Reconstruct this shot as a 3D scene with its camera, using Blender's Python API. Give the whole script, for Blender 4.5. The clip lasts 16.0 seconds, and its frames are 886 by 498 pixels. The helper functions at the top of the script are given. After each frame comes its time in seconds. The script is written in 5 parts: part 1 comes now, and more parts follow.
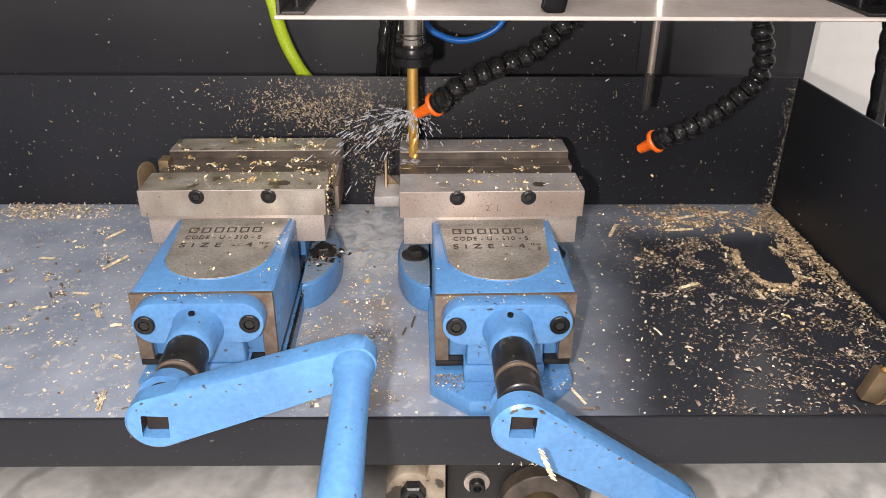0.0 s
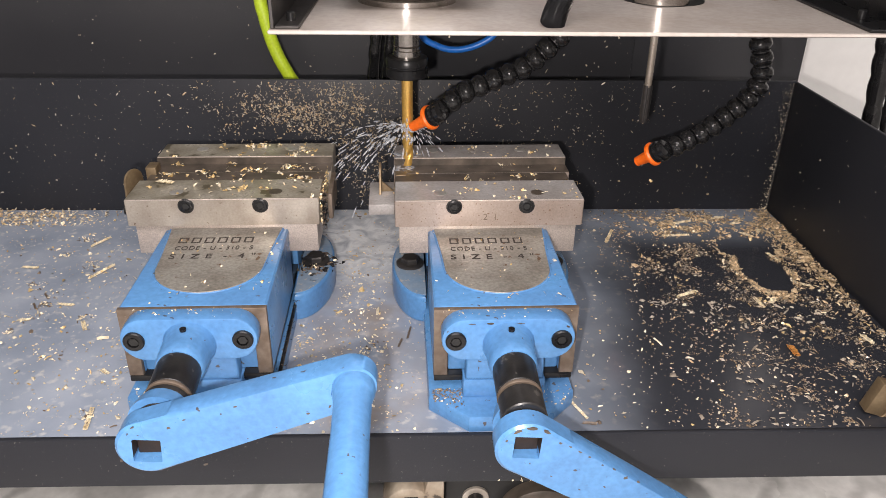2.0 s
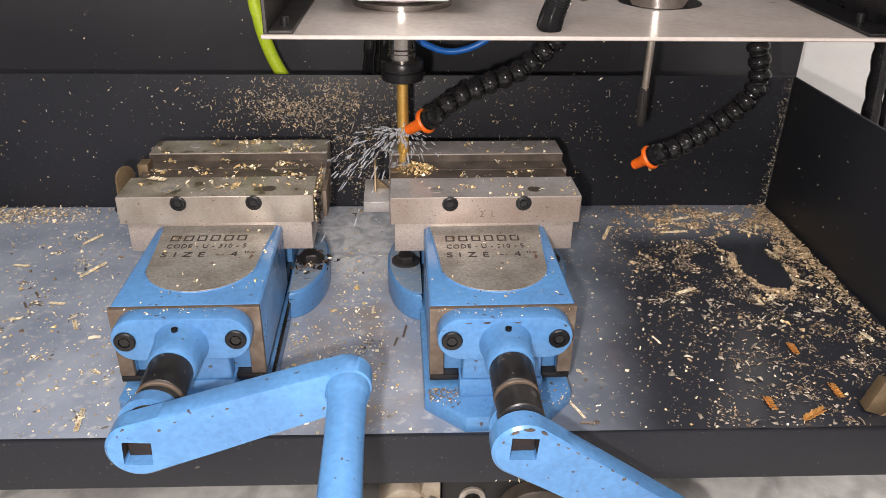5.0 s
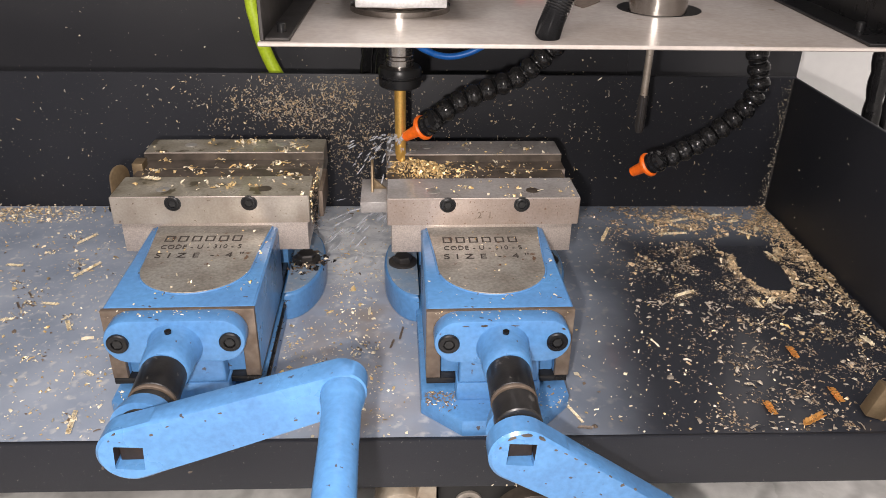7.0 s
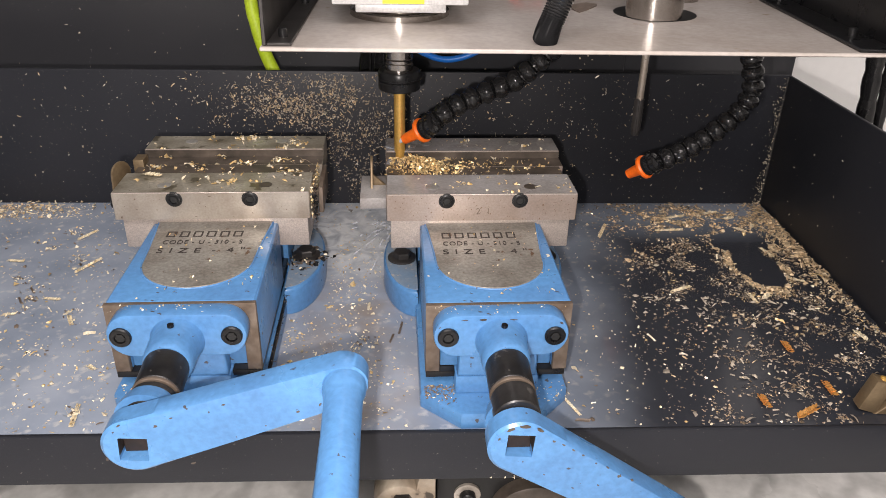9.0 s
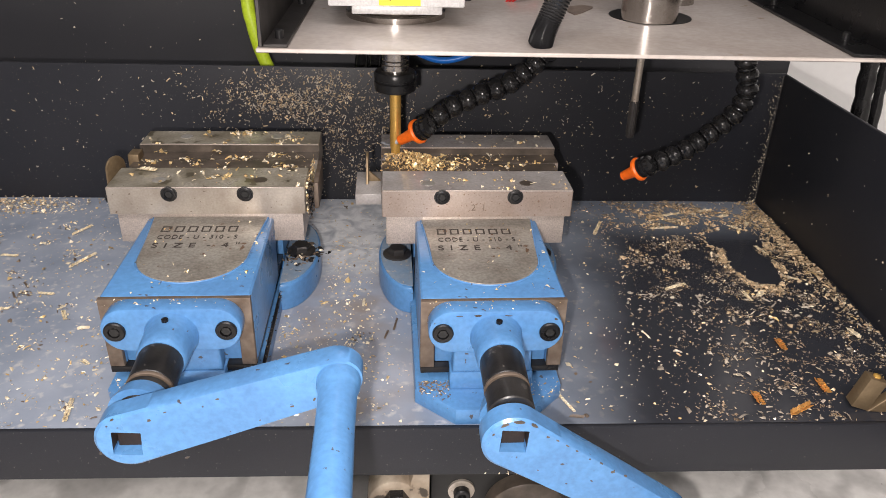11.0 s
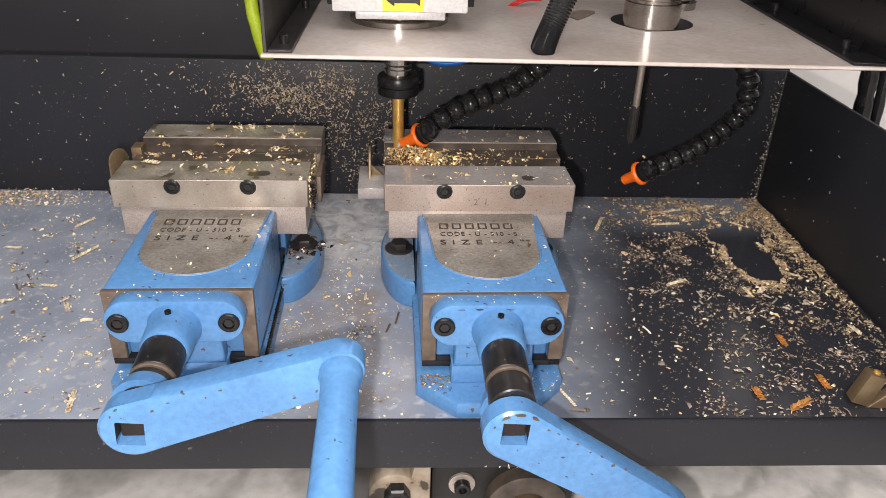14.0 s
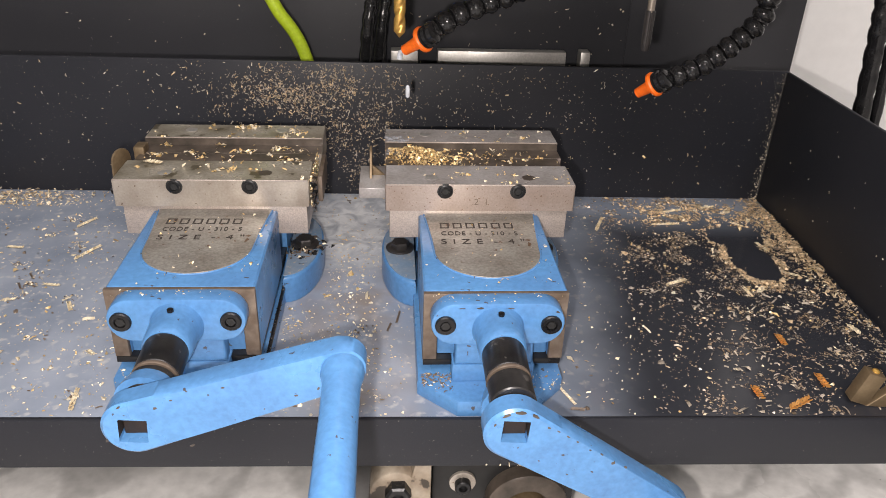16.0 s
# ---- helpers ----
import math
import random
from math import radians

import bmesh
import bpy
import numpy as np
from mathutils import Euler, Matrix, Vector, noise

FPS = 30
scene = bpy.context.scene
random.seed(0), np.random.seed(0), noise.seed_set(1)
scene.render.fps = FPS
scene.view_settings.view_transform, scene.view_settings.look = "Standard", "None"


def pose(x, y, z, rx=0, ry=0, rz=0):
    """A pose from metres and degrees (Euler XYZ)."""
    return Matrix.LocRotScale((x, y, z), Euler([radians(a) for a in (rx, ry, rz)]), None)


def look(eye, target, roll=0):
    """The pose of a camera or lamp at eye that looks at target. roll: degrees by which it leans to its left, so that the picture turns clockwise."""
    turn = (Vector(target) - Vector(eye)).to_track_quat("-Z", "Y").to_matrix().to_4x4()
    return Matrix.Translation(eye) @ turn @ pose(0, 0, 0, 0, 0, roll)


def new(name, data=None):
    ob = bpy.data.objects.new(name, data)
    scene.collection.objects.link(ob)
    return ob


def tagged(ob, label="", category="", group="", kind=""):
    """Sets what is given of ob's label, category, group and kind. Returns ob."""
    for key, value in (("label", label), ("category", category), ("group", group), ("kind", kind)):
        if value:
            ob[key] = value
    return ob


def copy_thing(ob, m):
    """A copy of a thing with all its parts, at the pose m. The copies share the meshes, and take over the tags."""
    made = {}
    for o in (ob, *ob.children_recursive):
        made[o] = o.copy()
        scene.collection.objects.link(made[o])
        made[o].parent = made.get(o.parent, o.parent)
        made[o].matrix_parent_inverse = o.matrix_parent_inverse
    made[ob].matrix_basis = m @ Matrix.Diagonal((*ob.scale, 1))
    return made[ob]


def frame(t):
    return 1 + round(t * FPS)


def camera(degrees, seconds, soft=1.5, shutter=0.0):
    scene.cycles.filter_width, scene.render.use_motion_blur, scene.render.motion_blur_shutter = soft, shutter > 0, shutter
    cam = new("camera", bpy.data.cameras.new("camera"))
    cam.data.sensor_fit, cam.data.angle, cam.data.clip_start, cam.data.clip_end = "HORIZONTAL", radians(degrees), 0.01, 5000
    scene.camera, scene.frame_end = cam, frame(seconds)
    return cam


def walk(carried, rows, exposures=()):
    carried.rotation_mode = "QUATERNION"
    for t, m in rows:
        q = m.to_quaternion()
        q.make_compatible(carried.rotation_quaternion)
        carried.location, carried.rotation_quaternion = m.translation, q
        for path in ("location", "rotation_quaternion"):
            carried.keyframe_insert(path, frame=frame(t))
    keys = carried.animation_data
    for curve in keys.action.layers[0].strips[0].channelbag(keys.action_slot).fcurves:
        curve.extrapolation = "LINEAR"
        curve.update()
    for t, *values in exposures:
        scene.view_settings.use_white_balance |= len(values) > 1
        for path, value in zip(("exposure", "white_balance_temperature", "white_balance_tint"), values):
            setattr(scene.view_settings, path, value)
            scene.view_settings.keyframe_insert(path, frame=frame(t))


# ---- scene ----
cam = camera(60.29, 16.0, soft=0.75)
PATH = [
    (0, (-0.0412, -0.3833, 0.2349), (-0.0244, 0.0623, 0.0086), 0.37),
    (0.5, (-0.0491, -0.3777, 0.2380), (-0.0291, 0.0668, 0.0098), 0.37),
    (1, (-0.0479, -0.3772, 0.2387), (-0.0244, 0.0671, 0.0107), 0.58),
    (1.5, (-0.0464, -0.3743, 0.2385), (-0.0210, 0.0701, 0.0108), 0.71),
    (2, (-0.0471, -0.3715, 0.2376), (-0.0205, 0.0723, 0.0088), 0.79),
    (2.5, (-0.0468, -0.3700, 0.2371), (-0.0203, 0.0731, 0.0071), 0.66),
    (3, (-0.0460, -0.3697, 0.2376), (-0.0189, 0.0728, 0.0064), 0.57),
    (3.5, (-0.0459, -0.3699, 0.2374), (-0.0185, 0.0728, 0.0066), 0.61),
    (4, (-0.0462, -0.3694, 0.2372), (-0.0183, 0.0731, 0.0061), 0.67),
    (6.5, (-0.0464, -0.3626, 0.2353), (-0.0169, 0.0795, 0.0035), 1.05),
    (7, (-0.0457, -0.3624, 0.2360), (-0.0158, 0.0793, 0.0037), 1.12),
    (7.5, (-0.0456, -0.3621, 0.2361), (-0.0147, 0.0794, 0.0036), 1.13),
    (8, (-0.0451, -0.3636, 0.2374), (-0.0137, 0.0779, 0.0048), 1.13),
    (8.5, (-0.0466, -0.3652, 0.2366), (-0.0154, 0.0761, 0.0037), 1.12),
    (9, (-0.0472, -0.3668, 0.2365), (-0.0151, 0.0744, 0.0034), 1.28),
    (11.5, (-0.0470, -0.3673, 0.2348), (-0.0121, 0.0726, -0.0002), 1.77),
    (12, (-0.0470, -0.3672, 0.2339), (-0.0128, 0.0724, -0.0019), 1.85),
    (12.5, (-0.0476, -0.3679, 0.2347), (-0.0132, 0.0719, -0.0006), 1.92),
    (13, (-0.0480, -0.3685, 0.2353), (-0.0134, 0.0712, -0.0002), 1.98),
    (13.5, (-0.0469, -0.3680, 0.2350), (-0.0125, 0.0715, -0.0009), 1.98),
    (14, (-0.0477, -0.3687, 0.2351), (-0.0133, 0.0706, -0.0011), 2.03),
    (14.5, (-0.0482, -0.3692, 0.2351), (-0.0135, 0.0702, -0.0011), 2.10),
    (15, (-0.0475, -0.3700, 0.2350), (-0.0133, 0.0701, 0.0002), 2.02),
    (15.5, (-0.0489, -0.3704, 0.2357), (-0.0141, 0.0696, 0.0009), 2.07),
    (16, (-0.0480, -0.3708, 0.2351), (-0.0139, 0.0689, -0.0004), 2.04),
]
walk(cam, [(t, look(e, g, r)) for t, e, g, r in PATH], [(0, 0.04), (2.5, 0.04), (3, -0.11), (4, -0.11), (7, -0.10), (9, -0.11), (12, -0.07), (16, -0.08)])

# ---- light: an added fill for the unseen room light and the lamp beside the lens ----
world = bpy.data.worlds.new("room_light")
scene.world = world
world.use_nodes = True
world.node_tree.nodes["Background"].inputs[0].default_value = (1.0, 0.918, 0.912, 1)
world.node_tree.nodes["Background"].inputs[1].default_value = 0.58
scene.view_settings.exposure = 0.0


def lamp(name, kind, m, energy, size, colour):
    d = bpy.data.lights.new(name, kind)
    d.energy, d.color = energy, colour
    if kind == "AREA":
        d.shape, d.size, d.size_y = "RECTANGLE", size[0], size[1]
    else:
        d.shadow_soft_size = size
    ob = new(name, d)
    ob.matrix_world = m
    return ob


lamp("room_fill_light", "AREA", look((-0.10, -1.32, 1.45), (-0.02, 0.0, 0.0)), 29, (1.6, 0.6), (1.0, 0.912, 0.878))
lamp("torch_light", "POINT", pose(-0.066, -0.372, 0.219), 6.2, 0.0045, (1.0, 0.91, 0.865))


# ---- materials ----
def material(name, base, rough=0.5, metal=0.0, second=None, scale=40.0, amount=0.5, fine=300.0, bump=0.15, depth=0.0004,
             rough_var=0.12, grit=0.5, third=None, third_scale=90.0, third_cut=0.66, coat=0.0, island=0.0, spec=0.5):
    m = bpy.data.materials.new(name)
    m.use_nodes = True
    n, l = m.node_tree.nodes, m.node_tree.links
    p = n["Principled BSDF"]
    co = n.new("ShaderNodeTexCoord")
    big = n.new("ShaderNodeTexNoise")
    big.inputs["Scale"].default_value, big.inputs["Detail"].default_value = scale, 6
    small = n.new("ShaderNodeTexNoise")
    small.inputs["Scale"].default_value, small.inputs["Detail"].default_value = fine, 4
    for k in (big, small):
        l.new(co.outputs["Object"], k.inputs["Vector"])
    ramp = n.new("ShaderNodeValToRGB")
    ramp.color_ramp.elements[0].position, ramp.color_ramp.elements[1].position = 0.35, 0.68
    ramp.color_ramp.elements[0].color = (*base, 1)
    other = second or tuple(c * 0.7 for c in base)
    ramp.color_ramp.elements[1].color = (*[b + (o - b) * amount for b, o in zip(base, other)], 1)
    l.new(big.outputs[0], ramp.inputs[0])
    colour = ramp.outputs[0]
    grain = n.new("ShaderNodeMix")
    grain.data_type, grain.blend_type = "RGBA", "MULTIPLY"
    grain.inputs[0].default_value = grit
    g = n.new("ShaderNodeMapRange")
    g.inputs[1].default_value, g.inputs[2].default_value, g.inputs[3].default_value, g.inputs[4].default_value = 0.3, 0.7, 0.7, 1.15
    l.new(small.outputs[0], g.inputs[0])
    l.new(colour, grain.inputs[6])
    l.new(g.outputs[0], grain.inputs[7])
    colour = grain.outputs[2]
    if third:
        worn = n.new("ShaderNodeTexNoise")
        worn.inputs["Scale"].default_value, worn.inputs["Detail"].default_value = third_scale, 5
        l.new(co.outputs["Object"], worn.inputs["Vector"])
        cut = n.new("ShaderNodeMapRange")
        cut.inputs[1].default_value, cut.inputs[2].default_value = third_cut, third_cut + 0.03
        l.new(worn.outputs[0], cut.inputs[0])
        mix = n.new("ShaderNodeMix")
        mix.data_type = "RGBA"
        l.new(cut.outputs[0], mix.inputs[0])
        l.new(colour, mix.inputs[6])
        mix.inputs[7].default_value = (*third, 1)
        colour = mix.outputs[2]
    if island:
        geo = n.new("ShaderNodeNewGeometry")
        hv = n.new("ShaderNodeHueSaturation")
        mr = n.new("ShaderNodeMapRange")
        mr.inputs[3].default_value, mr.inputs[4].default_value = 1 - island, 1 + island
        l.new(geo.outputs["Random Per Island"], mr.inputs[0])
        l.new(mr.outputs[0], hv.inputs["Value"])
        l.new(colour, hv.inputs["Color"])
        colour = hv.outputs[0]
    l.new(colour, p.inputs["Base Color"])
    rr = n.new("ShaderNodeMapRange")
    rr.inputs[3].default_value, rr.inputs[4].default_value = max(0.03, rough - rough_var), min(1, rough + rough_var)
    l.new(big.outputs[0], rr.inputs[0])
    l.new(rr.outputs[0], p.inputs["Roughness"])
    p.inputs["Metallic"].default_value, p.inputs["Coat Weight"].default_value = metal, coat
    p.inputs["Specular IOR Level"].default_value = spec
    if bump:
        b = n.new("ShaderNodeBump")
        b.inputs["Strength"].default_value, b.inputs["Distance"].default_value = bump, depth
        l.new(small.outputs[0], b.inputs["Height"])
        l.new(b.outputs[0], p.inputs["Normal"])
    return m


BLUE = material("blue_enamel", (0.098, 0.262, 0.525), 0.30, second=(0.075, 0.190, 0.40), scale=34, amount=0.8, fine=420, bump=0.2, third=(0.06, 0.06, 0.07),
                third_scale=260, third_cut=0.69, rough_var=0.12, grit=0.45)
WETSTEEL = material("ground_rusty_steel", (0.41, 0.345, 0.305), 0.33, 0.4, second=(0.30, 0.235, 0.195), scale=38, amount=0.9, fine=900, bump=0.15, grit=0.45,
                    third=(0.20, 0.13, 0.09), third_scale=750, third_cut=0.625)
STEEL = material("ground_steel", (0.48, 0.435, 0.38), 0.33, 0.5, second=(0.27, 0.225, 0.18), scale=45, amount=0.9, fine=900, bump=0.15, grit=0.4,
                 third=(0.19, 0.145, 0.11), third_scale=500, third_cut=0.66)
# coolant film and oil stains, with the light on the jaw tops painted in
WET_TOPLIGHT = material("wet_steel_painted_light", (0.41, 0.395, 0.385), 0.25, 0.1, second=(0.26, 0.235, 0.22), scale=30, amount=1.0, fine=700, bump=0.12, grit=0.5,
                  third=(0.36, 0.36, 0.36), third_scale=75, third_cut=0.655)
OIL_TOPLIGHT = material("oily_steel_painted_light", (0.40, 0.37, 0.305), 0.3, 0.2, second=(0.20, 0.175, 0.125), scale=55, amount=1.0, fine=600, bump=0.2, grit=0.8,
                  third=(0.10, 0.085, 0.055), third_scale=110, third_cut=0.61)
EARFILM = material("thin_milky_film", (0.26, 0.31, 0.37), 0.12, second=(0.17, 0.27, 0.40), scale=70, amount=1.0, fine=500, bump=0.05, grit=0.3,
                   third=(0.38, 0.37, 0.35), third_scale=300, third_cut=0.62)
BRIGHT = material("machined_steel", (0.58, 0.51, 0.46), 0.42, 0.6, second=(0.40, 0.33, 0.29), scale=60, fine=1400, bump=0.35, grit=0.8)
OILY = material("oily_dark_steel", (0.125, 0.100, 0.080), 0.38, 0.15, second=(0.03, 0.025, 0.02), scale=70, amount=0.8, fine=400)
INLAY = material("stained_steel", (0.42, 0.405, 0.37), 0.40, 0.5, second=(0.26, 0.235, 0.20), scale=50, amount=0.9, fine=700, bump=0.25, grit=0.9,
                 third=(0.16, 0.09, 0.05), third_scale=200, third_cut=0.655)
RAW = material("raw_casting", (0.25, 0.20, 0.16), 0.55, 0.5, second=(0.12, 0.085, 0.06), scale=90, amount=0.9, fine=420, bump=0.3)
CHROME = material("polished_chrome_steel", (0.46, 0.43, 0.40), 0.2, 1.0, second=(0.36, 0.33, 0.30), scale=80, fine=700, bump=0.03)
BLACKOX = material("black_oxide", (0.009, 0.009, 0.010), 0.30, 0.1, spec=0.35, second=(0.022, 0.022, 0.022), scale=80, fine=500)
SLEEVE = material("worn_black_oxide", (0.010, 0.010, 0.011), 0.34, 0.2, second=(0.03, 0.028, 0.027), scale=90, amount=1.0, fine=500, third=(0.085, 0.078, 0.072), third_scale=210, third_cut=0.62)
RUBBER = material("black_plastic", (0.012, 0.012, 0.013), 0.16, 0.0, second=(0.02, 0.02, 0.02), scale=60, fine=600, bump=0.05)
ORANGE = material("orange_plastic", (0.95, 0.17, 0.012), 0.4, second=(0.8, 0.12, 0.01), scale=80, fine=500, bump=0.05)
COATED = material("black_powder_coat", (0.0190, 0.0205, 0.0260), 0.45, spec=0.3, second=(0.028, 0.0285, 0.034), scale=14, fine=1500, bump=0.25, depth=0.0002,
                  third=(0.13, 0.12, 0.11), third_scale=700, third_cut=0.685)
PANEL = material("dark_panel", (0.031, 0.032, 0.037), 0.4, second=(0.042, 0.042, 0.046), scale=9, fine=1200, bump=0.25, depth=0.0002,
                 third=(0.11, 0.105, 0.10), third_scale=450, third_cut=0.70)
WHITE = material("white_sheet_paint", (0.66, 0.605, 0.57), 0.22, rough_var=0.08, spec=0.7, second=(0.47, 0.41, 0.36), scale=18, amount=0.8, fine=300, bump=0.04, third=(0.46, 0.38, 0.31),
                 third_scale=55, third_cut=0.69, grit=0.3)
CASE = material("silver_hammer_paint", (0.70, 0.70, 0.70), 0.4, 0.2, second=(0.52, 0.52, 0.52), scale=300, fine=900, bump=0.4)
YELLOW = material("yellow_label", (0.78, 0.66, 0.03), 0.4, second=(0.7, 0.58, 0.03), scale=40, fine=500, bump=0)
CARD = material("dirty_brown_card", (0.21, 0.165, 0.135), 0.7, second=(0.14, 0.11, 0.09), scale=60, fine=300, bump=0.2)
INK = material("black_ink", (0.012, 0.012, 0.012), 0.5, fine=400, bump=0)
STAMP = material("stamped_recess", (0.055, 0.045, 0.04), 0.6, 0.2, fine=800, bump=0)
GOLD = material("titanium_nitride", (0.80, 0.50, 0.14), 0.34, 0.65, second=(0.62, 0.34, 0.06), scale=120, fine=900, bump=0.05)
BRASS = material("tarnished_brass", (0.23, 0.17, 0.10), 0.45, 0.5, second=(0.12, 0.08, 0.045), scale=120, fine=500)
CHIP = material("brass_swarf", (0.84, 0.67, 0.38), 0.36, 0.4, second=(0.62, 0.40, 0.15), scale=500, amount=1.0, fine=900, bump=0.1, island=0.45)
PALECHIP = material("pale_swarf", (0.86, 0.79, 0.62), 0.45, 0.15, second=(0.66, 0.54, 0.36), scale=500, amount=1.0, fine=900, bump=0.1, island=0.4)
WETCHIP = material("wet_grey_swarf", (0.34, 0.30, 0.25), 0.25, 0.3, second=(0.20, 0.13, 0.07), scale=400, amount=1.0, fine=900, bump=0.1, island=0.6)
GREYCHIP = material("grey_tan_swarf", (0.50, 0.44, 0.36), 0.4, 0.15, second=(0.33, 0.28, 0.22), scale=400, amount=1.0, fine=900, bump=0.1, island=0.4)
COILCHIP = material("pale_gold_swarf", (0.86, 0.77, 0.57), 0.4, 0.15, second=(0.60, 0.47, 0.27), scale=300, amount=1.0, fine=900, bump=0.1, island=0.35)
DULLCHIP = material("matted_gold_swarf", (0.68, 0.54, 0.35), 0.45, 0.2, second=(0.36, 0.24, 0.13), scale=400, amount=1.0, fine=900, bump=0.1, island=0.5)
COPPER = material("copper_coloured_swarf", (0.80, 0.42, 0.13), 0.3, 0.6, second=(0.60, 0.27, 0.06), scale=400, fine=900)
HOSE_G = material("lime_hose", (0.50, 0.66, 0.03), 0.45, second=(0.42, 0.58, 0.03), scale=60, fine=600, bump=0.03)
HOSE_B = material("blue_air_hose", (0.015, 0.16, 0.62), 0.3, second=(0.02, 0.2, 0.7), scale=60, fine=600, bump=0.03)
MILK = material("white_coolant", (0.62, 0.65, 0.70), 0.15, second=(0.6, 0.64, 0.7), scale=200, fine=600, bump=0.0)
SPRAY = material("coolant_spray", (0.66, 0.69, 0.74), 0.25, second=(0.52, 0.56, 0.62), scale=200, fine=600, bump=0.0)
SPRAY.node_tree.nodes["Principled BSDF"].inputs["Alpha"].default_value = 0.32
ALU = material("bare_aluminium", (0.62, 0.60, 0.56), 0.4, 0.7, second=(0.45, 0.43, 0.4), scale=60, fine=600)
OLDPAINT = material("grimy_cream_casting", (0.40, 0.345, 0.27), 0.5, second=(0.18, 0.13, 0.085), scale=60, amount=1.0, fine=300, third=(0.05, 0.04, 0.03),
                    third_scale=60, third_cut=0.57)
BOARD = material("white_board", (0.88, 0.875, 0.86), 0.5, second=(0.84, 0.835, 0.82), scale=4, fine=90, bump=0.03, grit=0.1)
ROOM = material("plaster", (0.72, 0.71, 0.69), 0.8, second=(0.66, 0.65, 0.63), scale=3, fine=60, bump=0.1)


def marble():
    m = material("grey_veined_marble", (0.68, 0.67, 0.65), 0.3, second=(0.58, 0.57, 0.55), scale=9, fine=120, bump=0.04,
                 third=(0.12, 0.13, 0.12), third_scale=110, third_cut=0.72)
    n, l = m.node_tree.nodes, m.node_tree.links
    p = n["Principled BSDF"]
    wave = n.new("ShaderNodeTexWave")
    wave.inputs["Scale"].default_value, wave.inputs["Distortion"].default_value, wave.inputs["Detail"].default_value = 6, 9, 4
    wave.inputs["Detail Scale"].default_value = 2.2
    co = n.new("ShaderNodeTexCoord")
    turn = n.new("ShaderNodeMapping")
    turn.inputs["Rotation"].default_value = (0, 0, 0.6)
    l.new(co.outputs["Object"], turn.inputs[0])
    l.new(turn.outputs[0], wave.inputs["Vector"])
    mr = n.new("ShaderNodeMapRange")
    mr.inputs[1].default_value, mr.inputs[2].default_value, mr.inputs[3].default_value, mr.inputs[4].default_value = 0.0, 0.4, 0.62, 1.0
    l.new(wave.outputs[0], mr.inputs[0])
    mix = n.new("ShaderNodeMix")
    mix.data_type, mix.blend_type = "RGBA", "MULTIPLY"
    mix.inputs[0].default_value = 0.8
    old = p.inputs["Base Color"].links[0].from_socket
    l.new(old, mix.inputs[6])
    l.new(mr.outputs[0], mix.inputs[7])
    l.new(mix.outputs[2], p.inputs["Base Color"])
    return m


MARBLE = marble()


